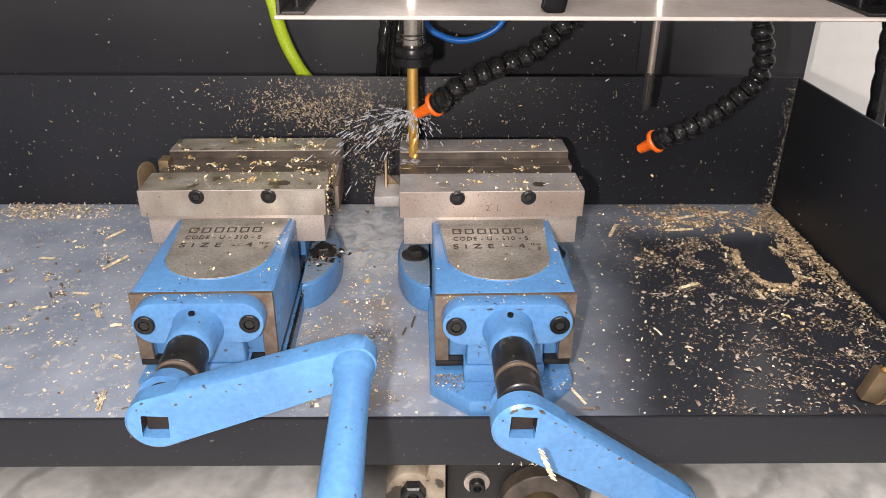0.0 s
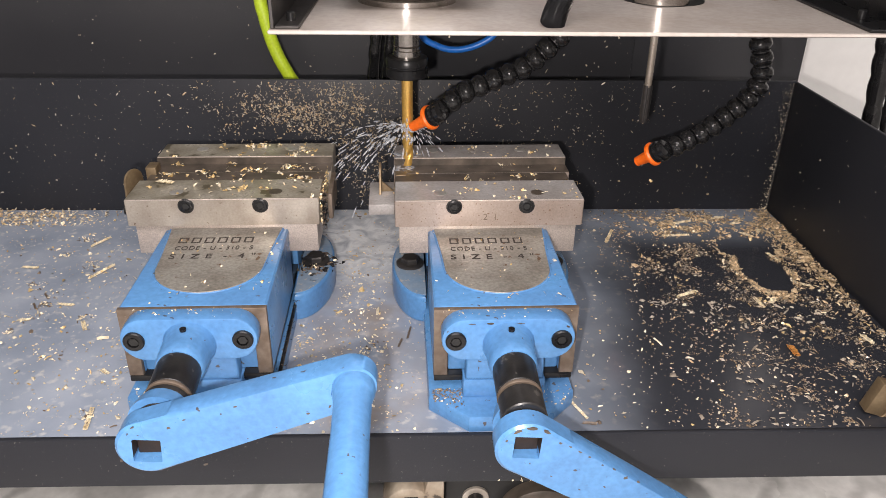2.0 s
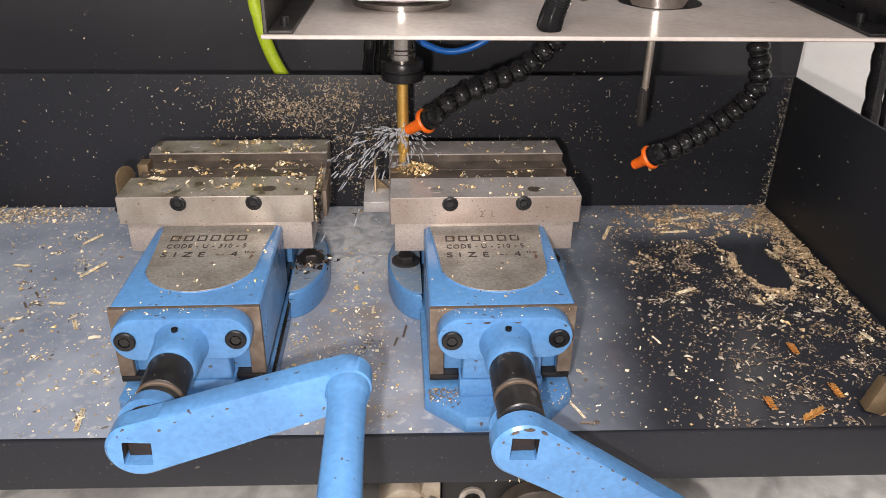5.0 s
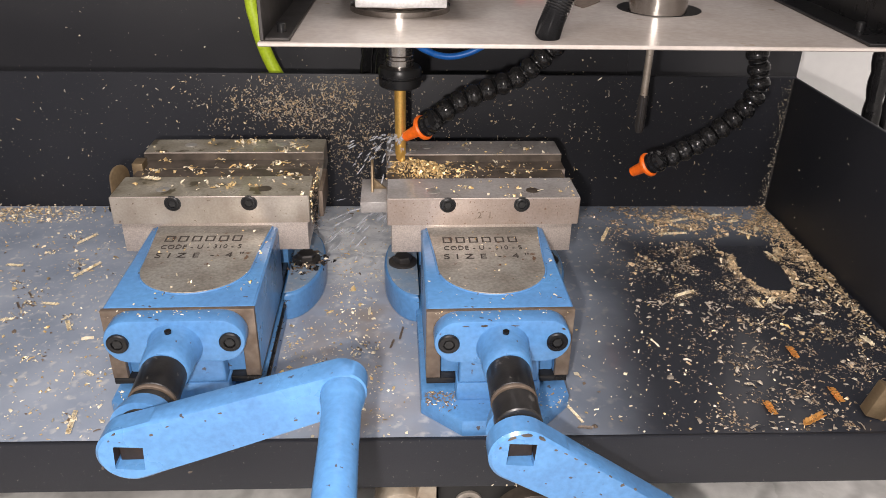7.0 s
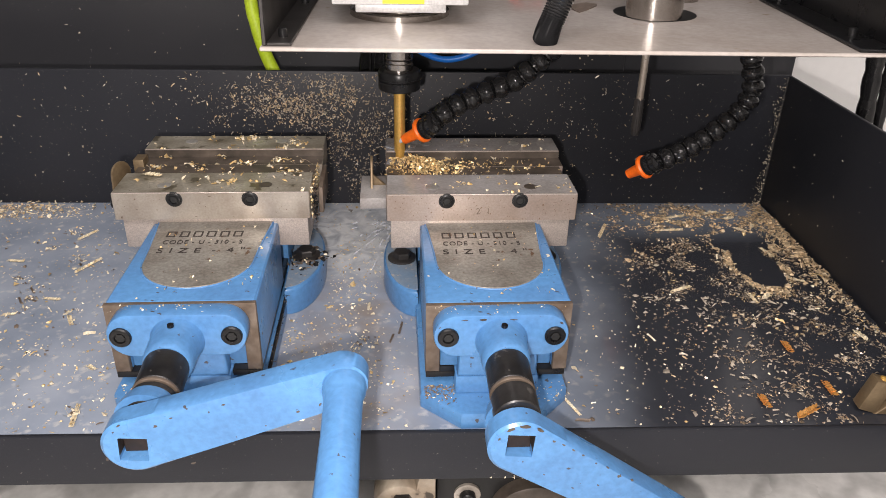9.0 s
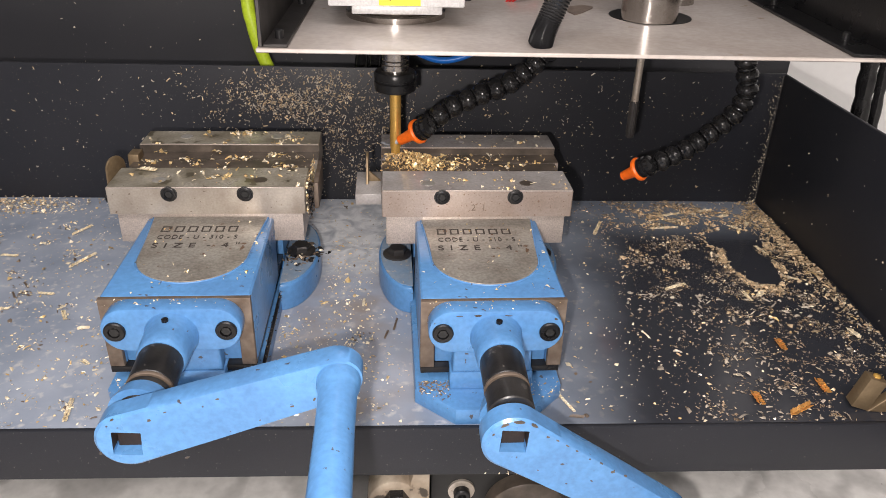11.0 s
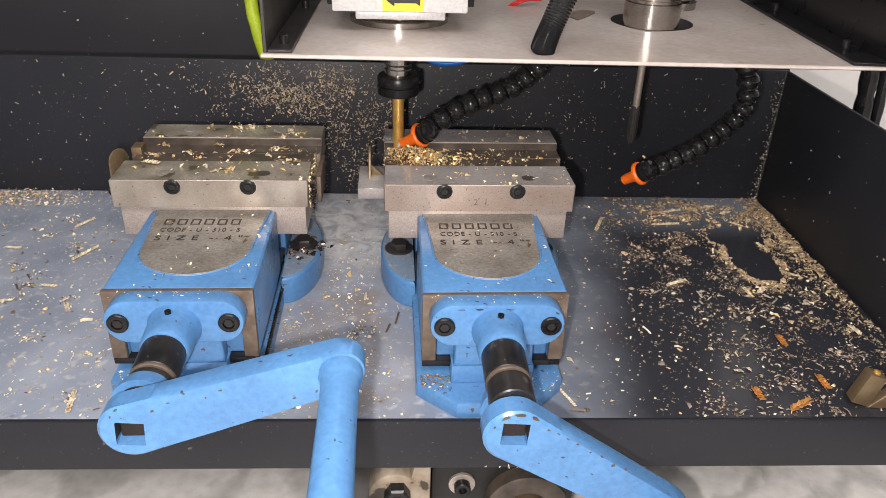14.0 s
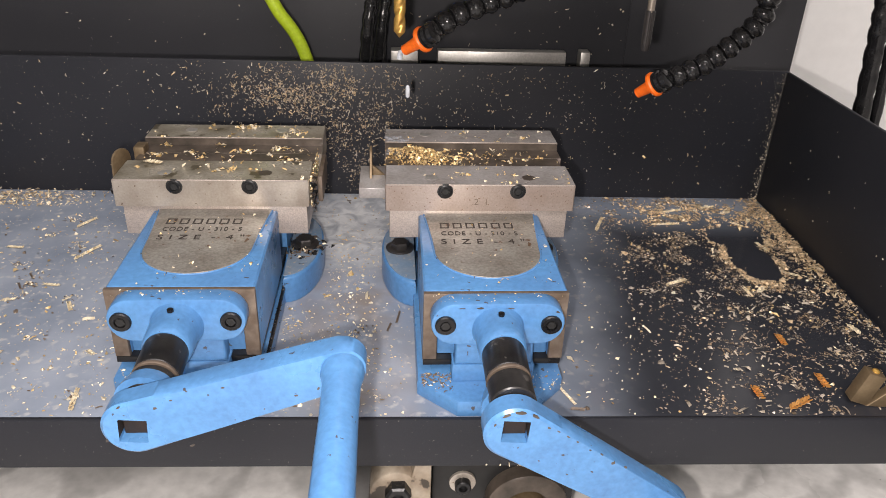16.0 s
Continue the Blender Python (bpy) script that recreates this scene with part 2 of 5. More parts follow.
def coolant_film():
    """Milky emulsion, pale on one side of the tray and along the back, near black elsewhere."""
    m = bpy.data.materials.new("milky_coolant_film")
    m.use_nodes = True
    n, l = m.node_tree.nodes, m.node_tree.links
    p = n["Principled BSDF"]
    co = n.new("ShaderNodeTexCoord")
    sep = n.new("ShaderNodeSeparateXYZ")
    l.new(co.outputs["Object"], sep.inputs[0])
    warp = n.new("ShaderNodeTexNoise")
    warp.inputs["Scale"].default_value, warp.inputs["Detail"].default_value = 14, 3
    l.new(co.outputs["Object"], warp.inputs["Vector"])
    sub = n.new("ShaderNodeMath")
    sub.operation = "MULTIPLY_ADD"
    sub.inputs[1].default_value = 0.05
    l.new(warp.outputs[0], sub.inputs[0])
    lean = n.new("ShaderNodeMath")
    lean.operation = "MULTIPLY_ADD"
    lean.inputs[1].default_value = -0.18
    l.new(sep.outputs[1], lean.inputs[0])
    l.new(sep.outputs[0], lean.inputs[2])
    l.new(lean.outputs[0], sub.inputs[2])
    edge = n.new("ShaderNodeMapRange")
    edge.interpolation_type = "SMOOTHSTEP"
    edge.inputs[1].default_value, edge.inputs[2].default_value, edge.inputs[3].default_value, edge.inputs[4].default_value = 0.040, 0.128, 1.0, 0.0
    l.new(sub.outputs[0], edge.inputs[0])
    cloud = n.new("ShaderNodeTexNoise")
    cloud.inputs["Scale"].default_value, cloud.inputs["Detail"].default_value = 22, 6
    l.new(co.outputs["Object"], cloud.inputs["Vector"])
    ramp = n.new("ShaderNodeValToRGB")
    ramp.color_ramp.elements[0].position, ramp.color_ramp.elements[1].position = 0.3, 0.7
    ramp.color_ramp.elements[0].color, ramp.color_ramp.elements[1].color = (0.205, 0.245, 0.312, 1), (0.35, 0.39, 0.46, 1)
    l.new(cloud.outputs[0], ramp.inputs[0])
    # pale flecks of foam
    fleck = n.new("ShaderNodeTexNoise")
    fleck.inputs["Scale"].default_value, fleck.inputs["Detail"].default_value = 170, 5
    l.new(co.outputs["Object"], fleck.inputs["Vector"])
    bright = n.new("ShaderNodeMapRange")
    bright.inputs[1].default_value, bright.inputs[2].default_value, bright.inputs[4].default_value = 0.57, 0.72, 0.6
    l.new(fleck.outputs[0], bright.inputs[0])
    foam = n.new("ShaderNodeMix")
    foam.data_type = "RGBA"
    l.new(bright.outputs[0], foam.inputs[0])
    l.new(ramp.outputs[0], foam.inputs[6])
    foam.inputs[7].default_value = (0.56, 0.55, 0.53, 1)
    # brown sediment in the channel between the vises
    off = n.new("ShaderNodeMath")
    off.operation = "ADD"
    off.inputs[1].default_value = 0.07
    l.new(sep.outputs[0], off.inputs[0])
    size = n.new("ShaderNodeMath")
    size.operation = "ABSOLUTE"
    l.new(off.outputs[0], size.inputs[0])
    lane = n.new("ShaderNodeMapRange")
    lane.interpolation_type = "SMOOTHSTEP"
    lane.inputs[1].default_value, lane.inputs[2].default_value, lane.inputs[3].default_value, lane.inputs[4].default_value = 0.010, 0.050, 0.85, 0.0
    l.new(size.outputs[0], lane.inputs[0])
    mud = n.new("ShaderNodeTexNoise")
    mud.inputs["Scale"].default_value, mud.inputs["Detail"].default_value = 38, 8
    l.new(co.outputs["Object"], mud.inputs["Vector"])
    patch = n.new("ShaderNodeMapRange")
    patch.inputs[1].default_value, patch.inputs[2].default_value = 0.38, 0.66
    l.new(mud.outputs[0], patch.inputs[0])
    front = n.new("ShaderNodeMapRange")
    front.interpolation_type = "SMOOTHSTEP"
    front.inputs[1].default_value, front.inputs[2].default_value, front.inputs[3].default_value, front.inputs[4].default_value = 0.0, 0.055, 1.0, 0.1
    l.new(sep.outputs[1], front.inputs[0])
    reach = n.new("ShaderNodeMath")
    reach.operation = "MULTIPLY"
    l.new(lane.outputs[0], reach.inputs[0])
    l.new(front.outputs[0], reach.inputs[1])
    dirt = n.new("ShaderNodeMath")
    dirt.operation = "MULTIPLY"
    l.new(reach.outputs[0], dirt.inputs[0])
    l.new(patch.outputs[0], dirt.inputs[1])
    brown = n.new("ShaderNodeMix")
    brown.data_type = "RGBA"
    l.new(dirt.outputs[0], brown.inputs[0])
    l.new(foam.outputs[2], brown.inputs[6])
    brown.inputs[7].default_value = (0.25, 0.212, 0.182, 1)
    # foam below the drill, whitened further to offset the shade it lies in
    away = n.new("ShaderNodeVectorMath")
    away.operation = "DISTANCE"
    away.inputs[1].default_value = (-0.072, 0.100, 0.0)
    l.new(co.outputs["Object"], away.inputs[0])
    near = n.new("ShaderNodeMapRange")
    near.interpolation_type = "SMOOTHSTEP"
    near.inputs[1].default_value, near.inputs[2].default_value, near.inputs[3].default_value, near.inputs[4].default_value = 0.020, 0.075, 1.0, 0.0
    l.new(away.outputs["Value"], near.inputs[0])
    curl = n.new("ShaderNodeTexNoise")
    curl.inputs["Scale"].default_value, curl.inputs["Detail"].default_value, curl.inputs["Distortion"].default_value = 75, 4, 1.2
    l.new(co.outputs["Object"], curl.inputs["Vector"])
    streak = n.new("ShaderNodeMapRange")
    streak.inputs[1].default_value, streak.inputs[2].default_value, streak.inputs[3].default_value = 0.35, 0.6, 0.35
    l.new(curl.outputs[0], streak.inputs[0])
    fresh = n.new("ShaderNodeMath")
    fresh.operation = "MULTIPLY"
    l.new(near.outputs[0], fresh.inputs[0])
    l.new(streak.outputs[0], fresh.inputs[1])
    lifted_milk = n.new("ShaderNodeMix")
    lifted_milk.data_type = "RGBA"
    l.new(fresh.outputs[0], lifted_milk.inputs[0])
    l.new(brown.outputs[2], lifted_milk.inputs[6])
    lifted_milk.inputs[7].default_value = (0.84, 0.86, 0.88, 1)
    mix = n.new("ShaderNodeMix")
    mix.data_type = "RGBA"
    back = n.new("ShaderNodeMapRange")
    back.interpolation_type = "SMOOTHSTEP"
    back.inputs[1].default_value, back.inputs[2].default_value, back.inputs[3].default_value, back.inputs[4].default_value = 0.080, 0.142, 0.0, 0.85
    l.new(sep.outputs[1], back.inputs[0])
    most = n.new("ShaderNodeMath")
    most.operation = "MAXIMUM"
    l.new(edge.outputs[0], most.inputs[0])
    l.new(back.outputs[0], most.inputs[1])
    l.new(most.outputs[0], mix.inputs[0])
    mix.inputs[6].default_value = (0.029, 0.031, 0.038, 1)
    l.new(lifted_milk.outputs[2], mix.inputs[7])
    l.new(mix.outputs[2], p.inputs["Base Color"])
    p.inputs["Roughness"].default_value = 0.16
    b = n.new("ShaderNodeBump")
    b.inputs["Strength"].default_value, b.inputs["Distance"].default_value = 0.25, 0.0008
    l.new(warp.outputs[0], b.inputs["Height"])
    l.new(b.outputs[0], p.inputs["Normal"])
    return m


FILM = coolant_film()


# ---- mesh helpers ----
def finish(bm, name, mat):
    bmesh.ops.recalc_face_normals(bm, faces=bm.faces)
    me = bpy.data.meshes.new(name)
    bm.to_mesh(me)
    bm.free()
    me.materials.append(mat)
    me.polygons.foreach_set("use_smooth", [True] * len(me.polygons))
    me.set_sharp_from_angle(angle=radians(38))
    return me


def part(name, bm, mat, parent, label=""):
    ob = new(name, finish(bm, name, mat))
    ob.parent = parent
    return tagged(ob, label) if label else ob


def solid(name, bm, mat, label, category, kind="", group=""):
    return tagged(new(name, finish(bm, name, mat)), label, category, group, kind)


def empty(name, m, label, category, group=""):
    ob = new(name)
    ob.matrix_world = m
    ob.empty_display_size = 0.01
    return tagged(ob, label, category, group)


def box(x0, x1, y0, y1, z0, z1, bevel=0.0, seg=2, bm=None, m=None):
    b = bmesh.new()
    bmesh.ops.create_cube(b, size=1)
    bmesh.ops.scale(b, vec=(x1 - x0, y1 - y0, z1 - z0), verts=b.verts)
    bmesh.ops.translate(b, vec=((x0 + x1) / 2, (y0 + y1) / 2, (z0 + z1) / 2), verts=b.verts)
    if bevel:
        bmesh.ops.bevel(b, geom=b.edges[:], offset=bevel, segments=seg, profile=0.5, affect="EDGES")
    if m:
        b.transform(m)
    return merge(bm, b)


def merge(bm, b):
    if bm is None:
        return b
    me = bpy.data.meshes.new("tmp")
    b.to_mesh(me)
    b.free()
    bm.from_mesh(me)
    bpy.data.meshes.remove(me)
    return bm


def prism(outline, z0, z1, m=None, bevel=0.0, seg=2, bm=None):
    """A 2D outline raised from z0 to z1, then placed by m."""
    b = bmesh.new()
    low = [b.verts.new((x, y, z0)) for x, y in outline]
    high = [b.verts.new((x, y, z1)) for x, y in outline]
    b.faces.new(low[::-1])
    b.faces.new(high)
    for i in range(len(outline)):
        j = (i + 1) % len(outline)
        b.faces.new((low[i], low[j], high[j], high[i]))
    bmesh.ops.recalc_face_normals(b, faces=b.faces)
    if bevel:
        edges = [e for e in b.edges if abs(e.verts[0].co.z - e.verts[1].co.z) < 1e-7]
        bmesh.ops.bevel(b, geom=edges, offset=bevel, segments=seg, profile=0.5, affect="EDGES")
    if m:
        b.transform(m)
    return merge(bm, b)


def lathe(profile, seg=32, m=None, bm=None):
    """Rings of (radius, z) turned about z."""
    b = bmesh.new()
    rings = []
    for r, z in profile:
        rings.append([b.verts.new((max(r, 1e-5) * math.cos(a), max(r, 1e-5) * math.sin(a), z)) for a in (2 * math.pi * k / seg for k in range(seg))])
    for p, q in zip(rings, rings[1:]):
        for k in range(seg):
            b.faces.new((p[k], p[(k + 1) % seg], q[(k + 1) % seg], q[k]))
    b.faces.new(rings[0][::-1])
    b.faces.new(rings[-1])
    if m:
        b.transform(m)
    return merge(bm, b)


def spline(points, n):
    """Points along a smooth curve through the given ones."""
    P = [Vector(p) for p in points]
    P = [2 * P[0] - P[1]] + P + [2 * P[-1] - P[-2]]
    out = []
    for i in range(1, len(P) - 2):
        a, b, c, d = P[i - 1:i + 3]
        for k in range(n):
            t = k / n
            out.append(0.5 * (2 * b + (c - a) * t + (2 * a - 5 * b + 4 * c - d) * t * t + (3 * b - a - 3 * c + d) * t ** 3))
    return out + [P[-2]]


def tube(points, radius, seg=12, bm=None):
    """A round bar along points; radius is a number or a function of the index."""
    b = bmesh.new()
    rings = []
    side = None
    for i, p in enumerate(points):
        d = (points[min(i + 1, len(points) - 1)] - points[max(i - 1, 0)]).normalized()
        side = (side or d.orthogonal())
        side = (side - d * side.dot(d)).normalized()
        up = d.cross(side)
        r = radius(i) if callable(radius) else radius
        rings.append([b.verts.new(p + (side * math.cos(a) + up * math.sin(a)) * r) for a in (2 * math.pi * k / seg for k in range(seg))])
    for p, q in zip(rings, rings[1:]):
        for k in range(seg):
            b.faces.new((p[k], p[(k + 1) % seg], q[(k + 1) % seg], q[k]))
    b.faces.new(rings[0][::-1])
    b.faces.new(rings[-1])
    return merge(bm, b)


def along(p, q):
    """The pose whose z axis runs from p to q."""
    p, q = Vector(p), Vector(q)
    return Matrix.Translation(p) @ (q - p).to_track_quat("Z", "Y").to_matrix().to_4x4()


def arc(cx, cy, r, a0, a1, n):
    return [(cx + r * math.cos(radians(a0 + (a1 - a0) * k / n)), cy + r * math.sin(radians(a0 + (a1 - a0) * k / n))) for k in range(n + 1)]


def words(text, size, m, mat, parent, name="lettering", depth=0.00012, wide=1.0, width=0.0):
    c = bpy.data.curves.new("tmp_text", "FONT")
    c.body, c.size, c.extrude, c.space_character = text, size, depth, wide
    t = bpy.data.objects.new("tmp_text", c)
    scene.collection.objects.link(t)
    me = bpy.data.meshes.new_from_object(t.evaluated_get(bpy.context.evaluated_depsgraph_get()))
    bpy.data.objects.remove(t)
    if width:
        me.transform(Matrix.Diagonal((width / max(v.co.x for v in me.vertices), 1, 1, 1)))
    me.transform(m)
    me.materials.clear()
    me.materials.append(mat)
    ob = new(name, me)
    ob.parent = parent
    return ob


ALONG_Y = Matrix(((1, 0, 0, 0), (0, 0, -1, 0), (0, 1, 0, 0), (0, 0, 0, 1)))  # outline x,y becomes x,z; its depth runs towards -y
TURN = pose(0, 0, 0, 0, 0, -1.25)  # the tray and the machine stand slightly askew to the vises
RUST = material("rusty_steel", (0.030, 0.018, 0.013), 0.6, 0.1, second=(0.02, 0.015, 0.012), scale=200, amount=0.9, fine=600, bump=0.3)
DARKSTEEL = material("dark_bracket_steel", (0.075, 0.07, 0.068), 0.4, 0.6, second=(0.04, 0.036, 0.034), scale=40, fine=400)


# ---- the tray, its surroundings ----
def structure(name, bm, mat, label, category, m=TURN):
    ob = solid(name, bm, mat, label, category, "structure")
    ob.matrix_world = m
    return ob


def build_setting():
    structure("tray_floor", box(-0.62, 0.228, -0.098, 0.153, -0.004, 0.0), COATED, "black painted sheet steel tray floor under coolant", "tray floor")
    b = bmesh.new()
    bmesh.ops.create_grid(b, x_segments=40, y_segments=14, size=0.5)
    bmesh.ops.scale(b, vec=(0.8475, 0.2505, 1), verts=b.verts)
    bmesh.ops.translate(b, vec=(-0.196, 0.0275, 0.0007), verts=b.verts)
    structure("coolant_water", b, FILM, "shallow milky grey coolant lying on the tray floor", "coolant")
    structure("wall_back", box(-0.62, 0.231, 0.1535, 0.156, -0.03, 0.0992, 0.0008), COATED, "black powder-coated tray wall speckled with swarf", "tray wall")
    structure("wall_right", box(0.2285, 0.231, -0.16, 0.153, -0.03, 0.0990, 0.0008), COATED, "black powder-coated side wall of the tray", "tray wall")
    structure("wall_left", box(-0.623, -0.6205, -0.101, 0.153, -0.03, 0.0990, 0.0008), COATED, "black powder-coated side wall of the tray", "tray wall")
    structure("trim_front_lip", box(-0.62, 0.228, -0.1012, -0.0985, -0.0268, 0.0016, 0.0009), COATED, "black folded front lip of the tray", "tray lip")
    b = bmesh.new()
    for k in range(60):
        z = 0.002 + k * 0.0016
        a = random.uniform(0.0005, 0.0016)
        box(0.2285 - a, 0.2285, 0.1535 - a, 0.1535, z, z + 0.0018, 0.0004, 1, b)
    structure("trim_weld_seam", b, material("dusty_weld", (0.09, 0.085, 0.08), 0.7, 0.2, scale=200, fine=900, bump=0.4), "rough grey weld seam in the tray corner", "weld")
    structure("floor", box(-3, 3, -2, 4, -0.13, -0.1), MARBLE, "grey veined polished marble slab floor", "floor", pose(0, 0, 0))
    structure("wall_machine_back", box(-0.9, 0.280, 0.25, 0.262, -0.1, 0.9), PANEL, "black sheet metal back panel of the machine", "machine panel")
    structure("wall_machine_column", box(-0.056, 0.134, 0.236, 0.2495, -0.1, 0.9, 0.001), PANEL, "black machine column cover with scattered swarf", "machine panel")
    structure("wall_side", box(0.286, 1.6, 0.36, 0.372, -0.1, 0.9), BOARD, "plain white wall panel beside the machine", "wall")
    # unseen walls, added to enclose the place and bound its light
    for name, b in (("wall_room_back", box(-3, 3, 4.0, 4.1, -0.1, 2.4)), ("wall_room_front", box(-3, 3, -2.1, -2.0, -0.1, 2.4)),
                    ("wall_room_west", box(-3.1, -3.0, -2, 4, -0.1, 2.4)), ("wall_room_east", box(3.0, 3.1, -2, 4, -0.1, 2.4))):
        structure(name, b, ROOM, "plain pale unseen wall added to close the room", "wall", pose(0, 0, 0))


build_setting()


def build_base():
    base = empty("support_pedestal", pose(0, 0, -0.1), "grimy black machine support block under the tray", "pedestal")
    part("block", box(-0.027, 0.047, -0.083, 0.12, 0, 0.069, 0.001), INK, base)
    w = part("washer", lathe([(0.0068, 0), (0.0068, 0.0015), (0.0042, 0.002)], 28, pose(-0.0115, -0.083, 0.046, 90)), STEEL, base, "pale round washer")
    part("bolt", lathe([(0.0042, 0), (0.0042, 0.004), (0.0036, 0.0045), (0.0022, 0.0045), (0.0022, 0.002)], 20, pose(-0.0115, -0.0845, 0.046, 90)), BLACKOX, w)
    part("pulley", lathe([(0.021, 0), (0.021, 0.008), (0.019, 0.0095), (0.012, 0.0095), (0.0115, 0.006)], 40, pose(0.0215, -0.083, 0.035, 90)), OILY, base, "oily dark steel disc with worn rim")
    part("hub_cap", lathe([(0.011, 0), (0.011, 0.012), (0.009, 0.014)], 32, pose(0.0215, -0.083, 0.033, 90)), BRASS, base, "oily brass-coloured hub")
    ob = empty("mounting_bracket", pose(0, 0, -0.1), "cream painted cast bracket with chipped grimy paint", "bracket")
    out = [(-0.062, 0.0), (-0.028, 0.0), (-0.028, 0.066), (-0.036, 0.068), (-0.038, 0.058)] + arc(-0.0455, 0.048, 0.013, 60, 175, 8)
    part("casting", prism(out, 0.075, 0.092, ALONG_Y, 0.0015), OLDPAINT, ob)
    part("bolt", lathe([(0.0065, 0), (0.0065, 0.005), (0.0055, 0.006), (0.003, 0.006), (0.003, 0.003)], 6, pose(-0.0445, -0.092, 0.05, 90)), BLACKOX, ob, "dark hexagon bolt")


build_base()


# ---- the vises ----
def stadium(hx, hz, cz, n=12):
    r = hz
    return arc(hx - r, cz, r, -90, 90, n) + arc(-(hx - r), cz, r, 90, 270, n)


def build_vise(label):
    v = empty("machine_vise", pose(0, 0, 0), label, "machine vise", "pair of drilling vises")
    # base casting
    out = [(-0.0355, 0.105), (-0.0355, -0.081), (-0.0175, -0.0975), (0.0165, -0.0975), (0.0345, -0.079), (0.0345, 0.105)]
    base = part("base", prism(out, 0.0, 0.0095, None, 0.0015), BLUE, v, "blue enamelled cast base")
    part("guide", box(-0.0195, 0.0195, -0.083, 0.10, 0.0094, 0.0195, 0.0012), BLUE, base)
    for s in (-1, 1):
        lobe = [(s * (0.034 + 0.0195 * math.sin(a)), 0.039 - 0.042 * math.cos(a)) for a in (math.pi * k / 20 for k in range(21))]
        if s > 0:
            lobe = lobe[::-1]
        ear = part("clamping_ear", prism(lobe, 0.0, 0.0175, None, 0.002, 3), BLUE, base)
        part("coolant_film", prism([(0.034 * s + (x - 0.034 * s) * 0.93, 0.039 + (y - 0.039) * 0.95) for x, y in lobe], 0.0172, 0.0178), EARFILM, ear, "milky coolant lying on the ear")
        bolt = part("bolt", lathe([(0.0084, 0), (0.0084, 0.0014), (0.0076, 0.0018)], 24, pose(s * 0.0425, 0.036, 0.0175)), DARKSTEEL, ear, "dark washer and hexagon bolt")
        part("bolt_head", lathe([(0.0058, 0), (0.0058, 0.0030), (0.0050, 0.0038), (0.0, 0.0039)], 6, pose(s * 0.0425, 0.036, 0.0188, 0, 0, 12)), DARKSTEEL, bolt)
    part("rear_block", box(-0.033, 0.033, 0.03, 0.105, 0.0094, 0.041, 0.001), BLUE, base)
    # sliding body
    body = part("sliding_body", prism([(-0.033, 0.0195), (-0.0266, 0.0195), (-0.0266, 0.046), (0.0266, 0.046), (0.0266, 0.0195), (0.033, 0.0195), (0.033, 0.0546), (0.0321, 0.0555), (-0.0321, 0.0555), (-0.033, 0.0546)],
                                      -0.004, 0.0755, ALONG_Y, 0.0005), BLUE, v, "blue enamelled sliding body")
    part("apron", box(-0.0263, 0.0263, -0.0745, 0.0, 0.0197, 0.0458, 0.0008), BLUE, body)
    u = [(0.0270, -0.026), (0.0284, -0.010), (0.0300, 0.006), (-0.0300, 0.006), (-0.0284, -0.010), (-0.0270, -0.026)] + [(x, y) for x, y in arc(0, -0.0385, 0.0262, 180, 360, 28)]
    inlay = part("inlay_plate", prism(u, 0.0550, 0.0561, None, 0.0003, 1), INLAY, body, "stained steel inlay plate with stamped lettering")
    rim = [(-0.0302, 0.004), (-0.0287, -0.010), (-0.0273, -0.026)] + arc(0, -0.0385, 0.0266, 180, 360, 36) + [(0.0273, -0.026), (0.0287, -0.010), (0.0302, 0.004)]
    part("rim", tube([Vector((x, y, 0.0556)) for x, y in rim], 0.0005, 6), BLUE, inlay)
    for k in range(6):
        x = -0.0222 + k * 0.0068
        b = bmesh.new()
        for x0, x1, y0, y1 in ((0, 0.0009, 0, 0.0062), (0.0039, 0.0048, 0, 0.0062), (0.0009, 0.0039, 0, 0.0009), (0.0009, 0.0039, 0.0053, 0.0062)):
            box(x + x0, x + x1, -0.0136 + y0, -0.0136 + y1, 0.0560, 0.05622, 0, 1, b)
        part("stamped_mark", b, STAMP, inlay)
    words("CODE - U - 310 - S", 0.0060, pose(-0.0222, -0.0216, 0.0562), STAMP, inlay, wide=1.15, width=0.0400)
    words("S I Z E  -  4 \"", 0.0070, pose(-0.0228, -0.0310, 0.0562), STAMP, inlay, wide=1.1, width=0.0430)
    part("front_plate", prism([(-0.0332, 0.0195), (-0.0266, 0.0195), (-0.0266, 0.044), (0.0266, 0.044), (0.0266, 0.0195), (0.0332, 0.0195), (0.0332, 0.0554), (-0.0332, 0.0554)], 0.0756, 0.0785, ALONG_Y, 0.0003), RAW, body, "bare brown machined front face")
    # black gibs, lengthened to paint in the shade of the slide gap
    for s in (-1, 1):
        part("gib", box(min(s * 0.0195, s * 0.033), max(s * 0.0195, s * 0.0326), -0.0788, 0.03, 0.0164, 0.0196, 0.0004), BLACKOX, body)
    # bearing bracket and screw
    br = part("bearing_bracket", prism(stadium(0.0302, 0.0108, 0.0455), 0.0786, 0.0885, ALONG_Y, 0.0011, 2), BLUE, v, "blue rounded bearing bracket")
    part("web", prism([(-0.0185, 0.0196), (0.0185, 0.0196), (0.0180, 0.038), (-0.0180, 0.038)], 0.0747, 0.0832, ALONG_Y, 0.0015, 3), BLUE, br)
    part("neck", lathe([(0.0122, 0), (0.0110, 0.003), (0.0106, 0.014), (0.0103, 0.0185), (0.0095, 0.0195)], 36, pose(0, -0.0875, 0.0430, 90)), BLUE, br)
